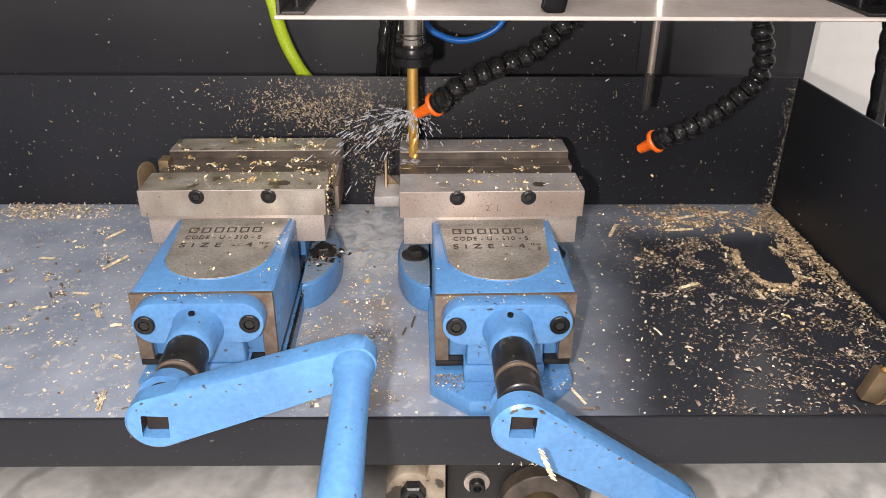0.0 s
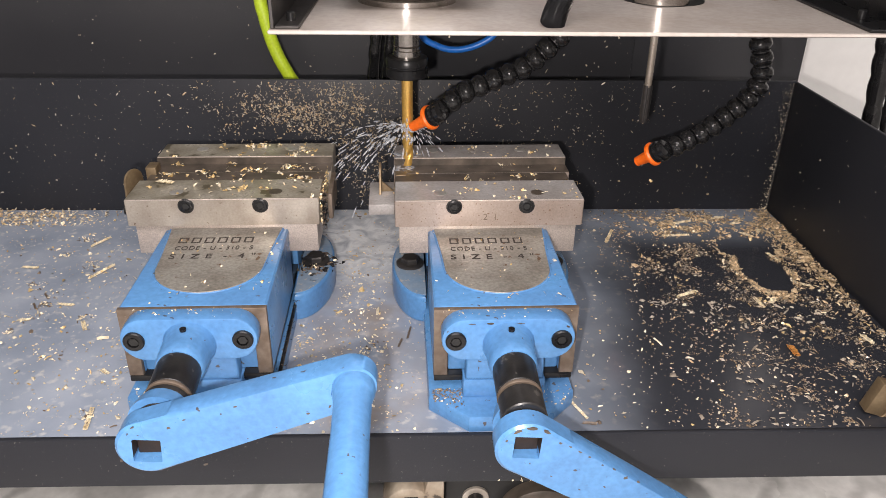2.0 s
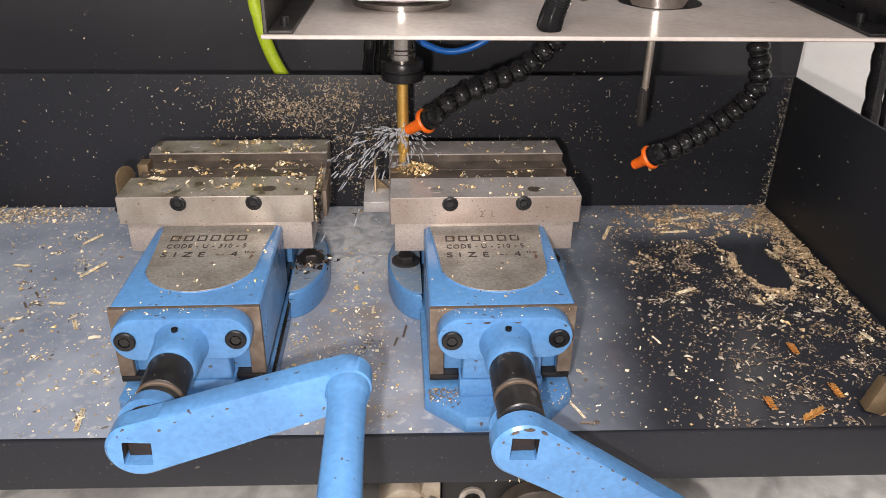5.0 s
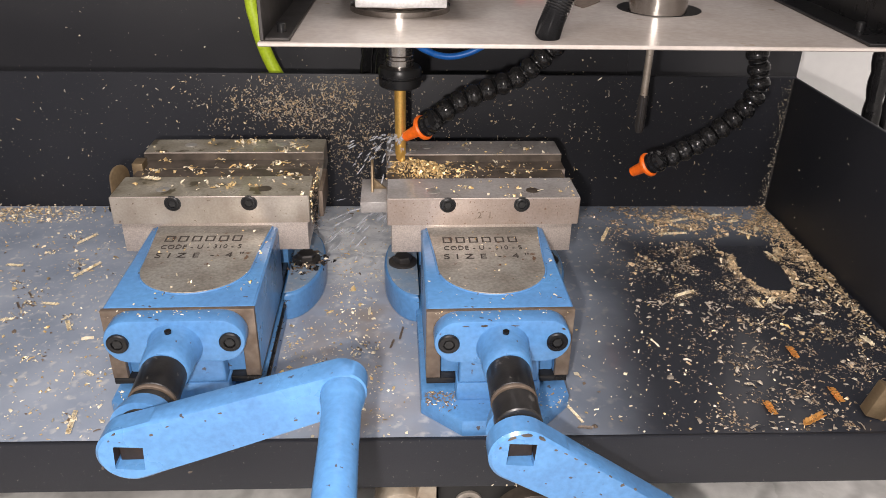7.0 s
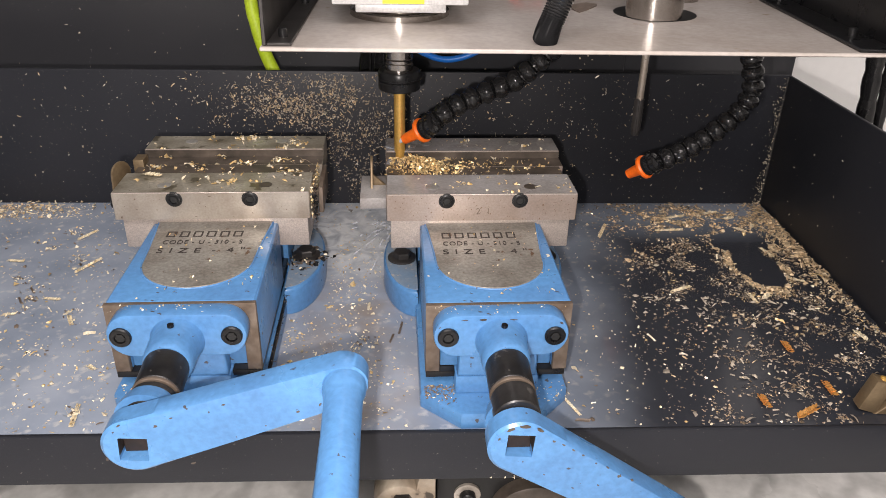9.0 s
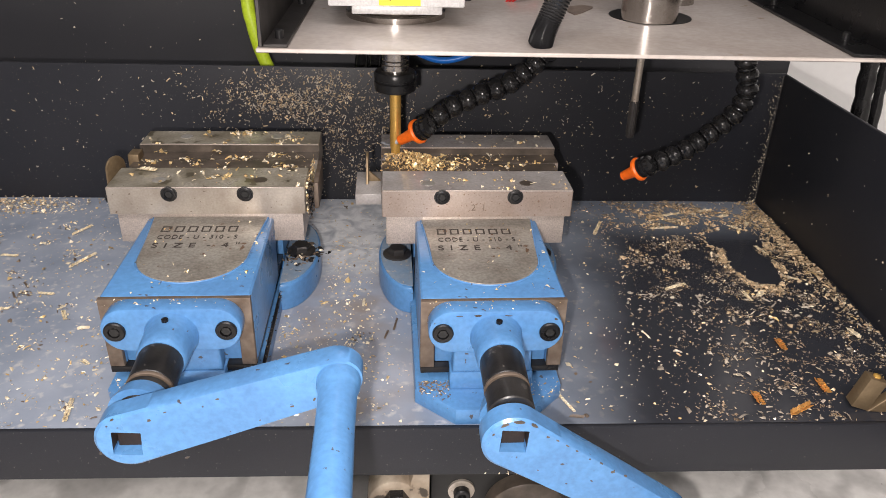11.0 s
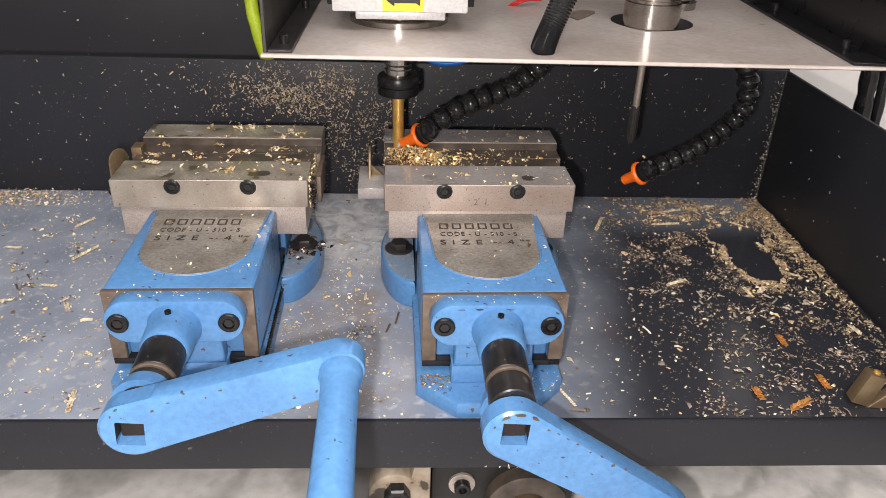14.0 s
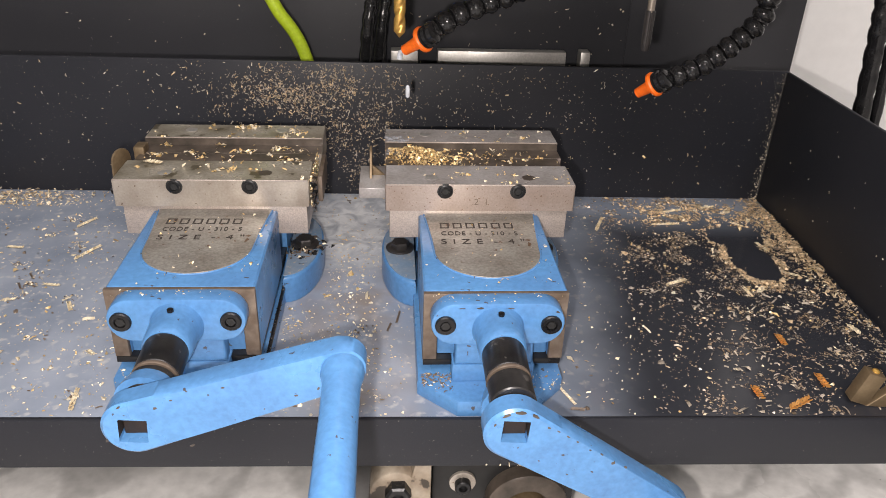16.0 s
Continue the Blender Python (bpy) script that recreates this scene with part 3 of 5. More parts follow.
    # black stub in place of the oil hole's dark mouth
    part("oil_hole_stub", lathe([(0.0014, 0), (0.0014, 0.0012)], 16, along((0, -0.094, 0.0540), (0, -0.094, 0.0550))), BLACKOX, br)
    for s in (-1, 1):
        sc = part("cap_screw", lathe([(0.0047, 0), (0.0047, 0.0012), (0.0042, 0.0017), (0.0026, 0.0017), (0.0026, 0.0004), (0, 0.0004)], 28,
                                      pose(s * 0.0238, -0.0883, 0.0455, 90)), BLACKOX, br, "black socket cap screw")
        # black hex plug paints the shade inside the socket
        part("socket", lathe([(0.0021, 0), (0.0021, 0.0008)], 6, pose(s * 0.0238, -0.0889, 0.0455, 90)), INK, sc)
    screw = part("spindle_sleeve", lathe([(0.0092, 0), (0.0094, 0.001), (0.0094, 0.0165), (0.0090, 0.017)], 36, pose(0, -0.1065, 0.0428, 90 + 4)), SLEEVE, v,
                 "black oxide screw sleeve with a bright ring")
    part("ring", lathe([(0.0093, 0), (0.00950, 0.0003), (0.00950, 0.0015), (0.0093, 0.0018)], 36, pose(0, -0.1235, 0.0416, 90 + 4)), RAW, screw)
    part("collar", lathe([(0.0093, 0), (0.0094, 0.011), (0.0088, 0.0115)], 36, pose(0, -0.1265, 0.0414, 90 + 4)), SLEEVE, screw)
    # jaws
    sx = Matrix(((0, 0, 1, 0), (1, 0, 0, 0), (0, 1, 0, 0), (0, 0, 0, 1)))  # outline y,z; depth along x
    part("jaw_block", box(-0.0488, 0.0488, 0.0045, 0.086, 0.0412, 0.0597, 0.0006), BRIGHT, v, "bright machined steel jaw block")
    def paint_top_light(ob, mat):
        """The upper faces of a jaw carry coolant and oil, and their light painted in."""
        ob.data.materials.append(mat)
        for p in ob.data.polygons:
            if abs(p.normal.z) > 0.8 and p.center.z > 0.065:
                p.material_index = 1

    fj = [(0, 0.0598), (0.0, 0.075), (0.0272, 0.075), (0.0272, 0.0702), (0.0505, 0.0702), (0.0505, 0.0598)]
    jaw = part("front_jaw", prism(fj, -0.051, 0.051, sx, 0.0007), WETSTEEL, v, "ground steel front jaw with oil stains")
    # oily step faces and riser, darkened to paint in the recess shade
    part("step_face", box(-0.0508, 0.0508, 0.0273, 0.0503, 0.0702, 0.0705), OILY, jaw, "oily jaw step with recess shade painted in")
    rj = [(0.0511, 0.0598), (0.0511, 0.0702), (0.0645, 0.0702), (0.0645, 0.075), (0.0875, 0.075), (0.0875, 0.0598)]
    jaw2 = part("rear_jaw", prism(rj, -0.0515, 0.0535, sx, 0.0006), WETSTEEL, v, "ground steel rear jaw with oil stains")
    part("step_face", box(-0.0512, 0.0532, 0.0513, 0.0639, 0.0702, 0.0705), OILY, jaw2, "oily jaw step with recess shade painted in")
    part("riser", box(-0.0512, 0.0532, 0.0640, 0.0644, 0.0703, 0.0744), OILY, jaw2, "oily jaw step with recess shade painted in")
    # bright strips paint a highlight along the worn upper edges
    part("edge_highlight", box(-0.0503, 0.0503, -0.0002, 0.0005, 0.0744, 0.0752, 0.0002, 1), BRIGHT, jaw, "worn edge with a painted highlight")
    part("edge_highlight", box(-0.0508, 0.0528, 0.0643, 0.0649, 0.0745, 0.0752, 0.0002, 1), BRIGHT, jaw2, "worn edge with a painted highlight")
    paint_top_light(jaw, WET_TOPLIGHT)
    paint_top_light(jaw2, WET_TOPLIGHT)
    for s in (-1, 1):
        # black disc and hex plug paint the shade of the screw recess
        part("counterbore", lathe([(0.0043, 0), (0.0043, 0.0002), (0.0040, 0.0003)], 30, pose(0.0004 + s * 0.0195, 0.0001, 0.0713, 90)), INK, jaw, "black disc painted as counterbore shade")
        sc = part("cap_screw", lathe([(0.0036, 0), (0.0036, 0.0006), (0.0031, 0.0009), (0.0022, 0.0009), (0.0022, 0.0002), (0, 0.0002)], 26,
                                      pose(0.0004 + s * 0.0195, 0.0, 0.0713, 90)), BLACKOX, jaw, "black recessed socket screw")
        part("socket", lathe([(0.0019, 0), (0.0019, 0.0005)], 6, pose(0.0004 + s * 0.0195, -0.0003, 0.0713, 90)), INK, sc)
        part("plug", lathe([(0.0036, 0), (0.0036, 0.0002), (0.003, 0.0003)], 24, pose(0.0004 + s * 0.0265, 0.010, 0.0749)), ALU if s < 0 else OILY, jaw, "pale filled screw hole" if s < 0 else "oily dark screw hole")
        part("plug", lathe([(0.0036, 0), (0.0036, 0.0002), (0.003, 0.0003)], 24, pose(s * 0.027, 0.078, 0.0749)), ALU, jaw2, "pale filled screw hole")
    return v


def capsule_ray(a, length, r0, r1):
    """How far a ray at angle a from the hub's centre runs inside a tapered bar."""
    best = r0
    for k in range(81):
        t = k / 80
        c, r = length * t, r0 + (r1 - r0) * t
        d = r * r - (c * math.sin(a)) ** 2
        if d >= 0:
            best = max(best, c * math.cos(a) + math.sqrt(d))
    return best


def build_crank(vise, hub, angle, length, r0, shift):
    n = 120
    turns = [w - 0.85 * math.sin(w) for w in (2 * math.pi * k / n for k in range(n))]  # closer together towards the far end
    b = bmesh.new()
    tilt = radians(4)
    rings = []
    for z0, grow in ((0.0, -0.0012), (0.0010, 0.0), (0.0095, 0.0), (0.0105, -0.0012)):
        ring = []
        for k in range(n):
            a = turns[k]
            r = capsule_ray(a, length, r0, 0.0084) + grow
            ring.append(b.verts.new((r * math.cos(a), r * math.sin(a), z0)))
        rings.append(ring)
    half = 0.0052
    inner = []
    for z0 in (0.0, 0.0105):
        ring = []
        for k in range(n):
            a = turns[k]
            w = a + tilt + radians(angle)
            r = half / max(abs(math.cos(w)), abs(math.sin(w)))
            ring.append(b.verts.new((r * math.cos(a) - shift * math.sin(radians(angle)), r * math.sin(a) - shift * math.cos(radians(angle)), z0)))
        inner.append(ring)
    order = [inner[0]] + rings + [inner[1], inner[0]]
    for p, q in zip(order, order[1:]):
        for k in range(n):
            b.faces.new((p[k], p[(k + 1) % n], q[(k + 1) % n], q[k]))
    hole = Vector(hub)
    hub = hole + Vector((0, 0, shift))
    m = Matrix.Translation(hub) @ pose(0, 0.0105, 0) @ ALONG_Y @ pose(0, 0, 0, 0, 0, angle)
    b.transform(m)
    arm = part("crank_arm", b, BLUE, vise, "blue enamelled crank arm with chipped edges")
    # rust in the bore, its shade painted in by leaving the lower wall blue
    arm.data.materials.append(RUST)
    for p in arm.data.polygons:
        if abs(p.normal.y) < 0.3 and max(abs(p.center.x - hole.x), abs(p.center.z - hole.z)) < half * 1.3 and p.center.z > hole.z - half * 0.6:
            p.material_index = 1
    part("boss", lathe([(0.0100, -0.0055), (0.0112, -0.001), (0.0116, 0.0022)], 40, Matrix.Translation(hub) @ pose(0, 0.0150, 0) @ ALONG_Y @ pose(0, 0, -0.003)), BLUE, arm)
    part("square_end", box(-0.0050, 0.0050, -0.0050, 0.0050, 0.0, 0.0058, 0.0003, 1, None, Matrix.Translation(hole) @ pose(0, 0.0105, 0) @ ALONG_Y), RUST, arm,
         "rusty square spindle end")
    tip = Vector(hub) + Vector((math.cos(radians(angle)) * length, 0.0045, math.sin(radians(angle)) * length))
    grip = part("grip", lathe([(0.0040, -0.0066), (0.0066, -0.0060), (0.0076, -0.0042), (0.0078, 0.0), (0.0078, 0.0075), (0.0073, 0.0095), (0.0068, 0.0115), (0.0066, 0.03), (0.0070, 0.07), (0.0069, 0.105), (0.0055, 0.110)], 36,
                               along(tip, tip + Vector((0.0, -1, -0.03)))), BLUE, arm, "blue round crank grip")
    return arm


def wear(arm, plane, spots):
    """Bare brown patches where the enamel has flaked off a crank's face."""
    rng = random.Random(3)
    for x, z, size, stretch, turn in spots:
        out = [(size * rng.uniform(0.6, 1.1) * math.cos(a) * stretch, size * rng.uniform(0.6, 1.1) * math.sin(a)) for a in (6.283 * k / 9 for k in range(9))]
        part("bare_patch", prism(out, -plane - 0.0003, -plane + 0.0001, ALONG_Y @ pose(x, z, 0, 0, 0, turn)), OILY, arm)


VISE_R = build_vise("blue cast drilling vise clamping brass under the running drill")
VISE_L = copy_thing(VISE_R, pose(-0.1422, 0.0048, 0))
VISE_L["label"] = "blue cast drilling vise littered with brass swarf, idle"
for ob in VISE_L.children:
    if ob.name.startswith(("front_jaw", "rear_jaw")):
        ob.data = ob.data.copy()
        ob.data.materials[0], ob.data.materials[1] = STEEL, OIL_TOPLIGHT
# black strip drawn in place of the dark grimy groove
part("groove_strip", box(0.0331, 0.0349, -0.0780, 0.0, 0.0096, 0.0112, 0.0004), BLACKOX, VISE_L, "black oily strip standing in for the dark groove along the sliding body")
part("end_plate", box(0.0537, 0.0563, 0.018, 0.052, 0.0545, 0.0698, 0.0005), RAW, VISE_L, "narrow grimy steel plate on the jaw end")
words("2  1", 0.0052, pose(-0.0035, -0.0001, 0.0635) @ pose(0, 0, 0, 90), RAW, [o for o in VISE_R.children if o.name.startswith("front_jaw")][0], depth=0.00005)
ARM_R = build_crank(VISE_R, (-0.0003, -0.1485, 0.0363), -33.3, 0.0835, 0.0124, -0.0015)
ARM_L = build_crank(VISE_L, (-0.0004, -0.1538, 0.0403), 18.4, 0.0815, 0.0117, 0.001)


wear(ARM_R, -0.1485, [(-0.0042, 0.0445, 0.0009, 2.2, 25), (0.0012, 0.0457, 0.0008, 3.0, -5), (0.0068, 0.0440, 0.0007, 2.5, -32), (0.0125, 0.0382, 0.0005, 1.6, -35), (0.0205, 0.0335, 0.0005, 2.0, -35),
                      (0.0300, 0.0265, 0.0004, 1.5, -20), (0.0400, 0.0195, 0.0009, 1.2, 20), (0.0320, 0.0150, 0.0004, 2.0, -40), (-0.0085, 0.0400, 0.0005, 1.6, 60), (0.0165, 0.0362, 0.0004, 2.4, -33), (0.0245, 0.0308, 0.0004, 1.8, -33), (0.0350, 0.0240, 0.0004, 2.2, -33), (0.0455, 0.0170, 0.0005, 1.6, -33), (0.0100, 0.0215, 0.0003, 2.2, -25), (0.0220, 0.0140, 0.0003, 2.4, -30)])
wear(ARM_L, -0.1538, [(0.0090, 0.0510, 0.0007, 1.2, 20), (0.0340, 0.0600, 0.0004, 2.0, 10), (0.0200, 0.0330, 0.0004, 2.5, 20), (-0.0105, 0.0360, 0.0005, 1.5, 70), (0.0600, 0.0560, 0.0006, 1.4, 15), (0.0150, 0.0545, 0.0003, 2.5, 18), (0.0480, 0.0500, 0.0003, 1.5, 40), (0.0680, 0.0590, 0.0005, 2.0, 60), (-0.0040, 0.0515, 0.0004, 2.2, 30)])


BRACKET_R = [o for o in VISE_R.children if o.name.startswith("bearing_bracket")][0]
wear(BRACKET_R, -0.0885, [(-0.0165, 0.0541, 0.0003, 6, 0), (-0.0085, 0.0543, 0.0006, 3, 0), (0.0038, 0.0541, 0.0004, 7, 0), (0.0262, 0.0520, 0.0005, 2, -35), (-0.0275, 0.0505, 0.0003, 2, 50)])


def build_stops():
    sx = Matrix(((0, 0, 1, 0), (1, 0, 0, 0), (0, 1, 0, 0), (0, 0, 0, 1)))
    st = empty("work_stop", pose(0, 0, 0), "small steel stop with an upright brass tongue beside the jaws", "work stop", "stops on the vises")
    part("bracket", box(-0.0660, -0.0512, 0.026, 0.060, 0.0550, 0.0615, 0.0006), WET_TOPLIGHT, st)
    part("tongue", prism([(0.040, 0.0615), (0.058, 0.0615)] + arc(0.0515, 0.0712, 0.0058, 0, 180, 12), -0.0603, -0.0588, sx, 0.0003), BRASS, st, "rounded brass tongue")
    part("brace", prism([(-0.0588, 0.0615), (-0.0515, 0.0615), (-0.0588, 0.0680)], -0.047, -0.045, ALONG_Y, 0.0002), BRASS, st)
    part("work_piece", box(-0.0505, -0.044, 0.0475, 0.0545, 0.066, 0.0708, 0.0004), BRASS, st, "brass work piece in the jaws")
    st = empty("work_stop", pose(-0.1422, 0.0048, 0), "brass stop tongue and small brass work piece in the idle jaws", "work stop", "stops on the vises")
    m = pose(-0.0585, 0.040, 0, 0, 0, -28)
    part("tongue", prism([(-0.0075, 0.0600), (0.0075, 0.0600)] + arc(0.0, 0.0700, 0.0068, 0, 180, 14), -0.0007, 0.0007, m @ sx, 0.0003), BRASS, st, "rounded brass tongue")
    part("bracket", box(-0.0590, -0.0512, 0.030, 0.046, 0.0585, 0.0605, 0.0004), STEEL, st)
    part("screw", lathe([(0.0024, 0), (0.0024, 0.0020), (0.0018, 0.0024)], 16, pose(-0.0511, 0.006, 0.0665, 0, -90)), BLACKOX, st, "small black screw")
    part("work_piece", box(-0.0535, -0.0475, 0.0475, 0.0575, 0.066, 0.0748, 0.0005), BRASS, st, "small brass work piece in the jaws")


build_stops()


# ---- the drilling head ----
def build_head():
    h = empty("drilling_head", pose(0, 0, 0), "drilling head with white sheet plate, spindles and coolant hoses", "drilling head")
    part("plate", box(-0.1075, 0.196, -0.013, 0.17, 0.1425, 0.1445, 0.0005, 1, None, TURN), WHITE, h, "white painted sheet metal plate")
    br = part("side_bracket", box(-0.1065, -0.1045, -0.011, 0.17, 0.1446, 0.33, 0.0004, 1, None, TURN), DARKSTEEL, h, "dark bent steel side bracket")
    part("foot", box(-0.1044, -0.093, -0.011, 0.17, 0.1446, 0.1462, 0.0004, 1, None, TURN), DARKSTEEL, br)
    for y in (0.002, 0.09):
        part("screw", lathe([(0.0022, 0), (0.0022, 0.004), (0.0016, 0.0045)], 12, TURN @ pose(-0.0985, y, 0.1460)), BLACKOX, br)
    m = TURN @ pose(0.1795, -0.012, 0, 0, 0, -3.5)
    br2 = part("side_bracket", box(0.014, 0.016, 0.0, 0.2, 0.1446, 0.33, 0.0004, 1, None, m), BLACKOX, h, "black bent steel side bracket")
    part("foot", box(-0.004, 0.0139, 0.0, 0.2, 0.1446, 0.1462, 0.0004, 1, None, m), BLACKOX, br2)
    for y in (0.03, 0.13):
        part("screw", lathe([(0.0022, 0), (0.0022, 0.004), (0.0016, 0.0045)], 12, m @ pose(0.005, y, 0.1460)), BLACKOX, br2)
    # spindle housing
    part("flange_disc", lathe([(0.0275, 0.1446), (0.0275, 0.1475), (0.024, 0.149), (0.024, 0.1520)], 56, pose(-0.0425, 0.072, 0)), CHROME, h, "bright steel spindle flange")
    part("flange_lug", box(-0.0655, -0.019, 0.036, 0.108, 0.1515, 0.1562, 0.0008), CASE, h, "silver painted flange")
    hs = part("spindle_housing", box(-0.0770, -0.0080, 0.030, 0.12, 0.1564, 0.33, 0.001), CASE, h, "silver painted spindle housing")
    lab = part("arrow_label", box(-0.0515, -0.0305, 0.0294, 0.0299, 0.1572, 0.1685), YELLOW, hs, "yellow label with a black arrow")
    out = [(-0.0495, 0.1625), (-0.0455, 0.1655), (-0.0455, 0.1637), (-0.0345, 0.1637), (-0.0325, 0.1650), (-0.0325, 0.1600), (-0.0345, 0.1613), (-0.0455, 0.1613), (-0.0455, 0.1595)]
    part("arrow", prism(out, -0.0292, -0.0289, ALONG_Y), INK, lab)
    part("side_rib", box(-0.0795, -0.0772, 0.034, 0.11, 0.159, 0.33, 0.0006), BLACKOX, hs)
    part("side_rib", box(-0.0078, -0.0045, 0.034, 0.11, 0.159, 0.33, 0.0006), BLACKOX, hs)
    # tapping spindle
    # no opening is cut: a black disc paints the dark of the hole
    part("plate_hole_disc", lathe([(0.0235, 0.1446), (0.0235, 0.1449)], 48, pose(0.1045, 0.078, 0)), INK, h, "black disc standing in for the dark hole in the plate")
    part("tap_spindle", lathe([(0.0158, 0.1452), (0.0158, 0.158), (0.0150, 0.1585), (0.0150, 0.1600), (0.0158, 0.1605), (0.0158, 0.30)], 48, pose(0.1005, 0.068, 0)), CHROME, h,
         "polished steel tapping spindle")
    part("guide_post", lathe([(0.013, 0.1446), (0.013, 0.149), (0.010, 0.150), (0.010, 0.30)], 40, pose(0.134, 0.125, 0)), CHROME, h, "polished guide post")
    tap = part("tap", lathe([(0.0021, 0.098), (0.0021, 0.1440)], 20, pose(0.0977, 0.062, 0)), STEEL, h, "slim steel machine tap")
    b = bmesh.new()
    rings = []
    for k in range(18):
        z = 0.0765 + 0.0225 * k / 17
        ring = []
        for q in range(36):
            a = 2 * math.pi * q / 36
            r = 0.0029 * (0.72 if math.cos(4 * a) > 0.55 else 1.0) * (1.0 if k % 2 else 0.93) * min(1, 0.75 + k / 12)
            ring.append(b.verts.new((0.0977 + r * math.cos(a), 0.062 + r * math.sin(a), z)))
        rings.append(ring)
    for p, q in zip(rings, rings[1:]):
        for k in range(36):
            b.faces.new((p[k], p[(k + 1) % 36], q[(k + 1) % 36], q[k]))
    b.faces.new(rings[0][::-1])
    b.faces.new(rings[-1])
    part("fluted_end", b, DARKSTEEL, tap, "dark fluted tap end")
    # corrugated conduit
    pts = spline([(0.0262, 0.001, 0.1446), (0.0275, -0.001, 0.152), (0.0325, -0.001, 0.166), (0.042, 0.002, 0.19), (0.055, 0.01, 0.23), (0.07, 0.02, 0.30)], 26)
    part("conduit", tube(pts, lambda i: min(0.0061, 0.003 + 0.0009 * i) if i % 2 else min(0.0056, 0.003 + 0.0009 * i), 18), RUBBER, h, "black corrugated conduit")
    for k in range(3):
        w = spline([(0.026 + 0.002 * k, 0.118, 0.1446), (0.029 + 0.002 * k, 0.116, 0.1470), (0.034 + 0.002 * k, 0.119, 0.148), (0.047, 0.125, 0.147 + 0.001 * k)], 8)
        part("wire", tube(w, 0.0006, 8), material("red_wire", (0.6, 0.03, 0.03), 0.4, fine=500, bump=0), h, "thin red wire")
    tag = [(0.0587, 0.0785), (0.0640, 0.0850), (0.0735, 0.1000), (0.0745, 0.1040), (0.0690, 0.1090), (0.0585, 0.1020), (0.0560, 0.0880)]
    part("paper_tag", prism(tag, 0.1447, 0.1453, TURN), CARD, h, "dirty brown paper tag")
    # carriage bars behind the tray wall
    part("carriage_bar", box(-0.012, 0.088, 0.215, 0.225, 0.022, 0.0375, 0.0008), ALU, h, "pale aluminium carriage bar")
    part("carriage_block", box(-0.048, -0.027, 0.213, 0.225, 0.02, 0.0375, 0.0008), ALU, h, "pale aluminium block")
    part("carriage_block", box(0.099, 0.1065, 0.213, 0.225, 0.02, 0.0385, 0.0008), ALU, h, "pale aluminium block")
    pts = spline([(-0.036, 0.15, 0.142), (-0.0332, 0.15, 0.1118), (-0.022, 0.15, 0.1025), (-0.0079, 0.15, 0.0997), (0.008, 0.15, 0.1040), (0.0189, 0.15, 0.1137), (0.027, 0.15, 0.142)], 8)
    part("air_hose", tube(pts, 0.0022, 12), HOSE_B, h, "thin bright blue air hose loop")
    return h


HEAD = build_head()


def build_spindle():
    c = part("chuck", lathe([(0.0108, -0.0122), (0.0118, -0.0116), (0.0121, -0.0100), (0.0121, -0.0068), (0.0114, -0.0064), (0.0114, -0.0056), (0.0121, -0.0052), (0.0121, -0.0022),
                             (0.0114, -0.0008), (0.0090, -0.0006)], 48), BLACKOX, HEAD, "black collet nut")
    part("collet_shank", lathe([(0.0078, -0.001), (0.0078, 0.003), (0.0072, 0.0035), (0.0072, 0.005), (0.0078, 0.0055), (0.0074, 0.006), (0.0074, 0.06)], 40), CHROME, c, "polished steel collet shank")
    b = bmesh.new()
    rings = []
    for k in range(120):
        z = -0.0115 - 0.0610 * k / 119
        fl = min(1.0, max(0.0, (k - 74) / 14))
        end = min(1.0, (119 - k) / 6 + 0.05)
        ring = []
        for q in range(28):
            a = 2 * math.pi * q / 28
            w = a - z * 300
            r = 0.0033 * (1 - 0.26 * fl * max(0.0, math.cos(2 * w)) ** 1.5) * end
            ring.append(b.verts.new((r * math.cos(a), r * math.sin(a), z)))
        rings.append(ring)
    for p, q in zip(rings, rings[1:]):
        for k in range(28):
            b.faces.new((p[k], p[(k + 1) % 28], q[(k + 1) % 28], q[k]))
    b.faces.new(rings[0][::-1])
    b.faces.new(rings[-1])
    part("drill_bit", b, GOLD, c, "gold-coated twist drill")
    c.matrix_basis = pose(-0.043, 0.066, 0.1155)
    return c


CHUCK = build_spindle()


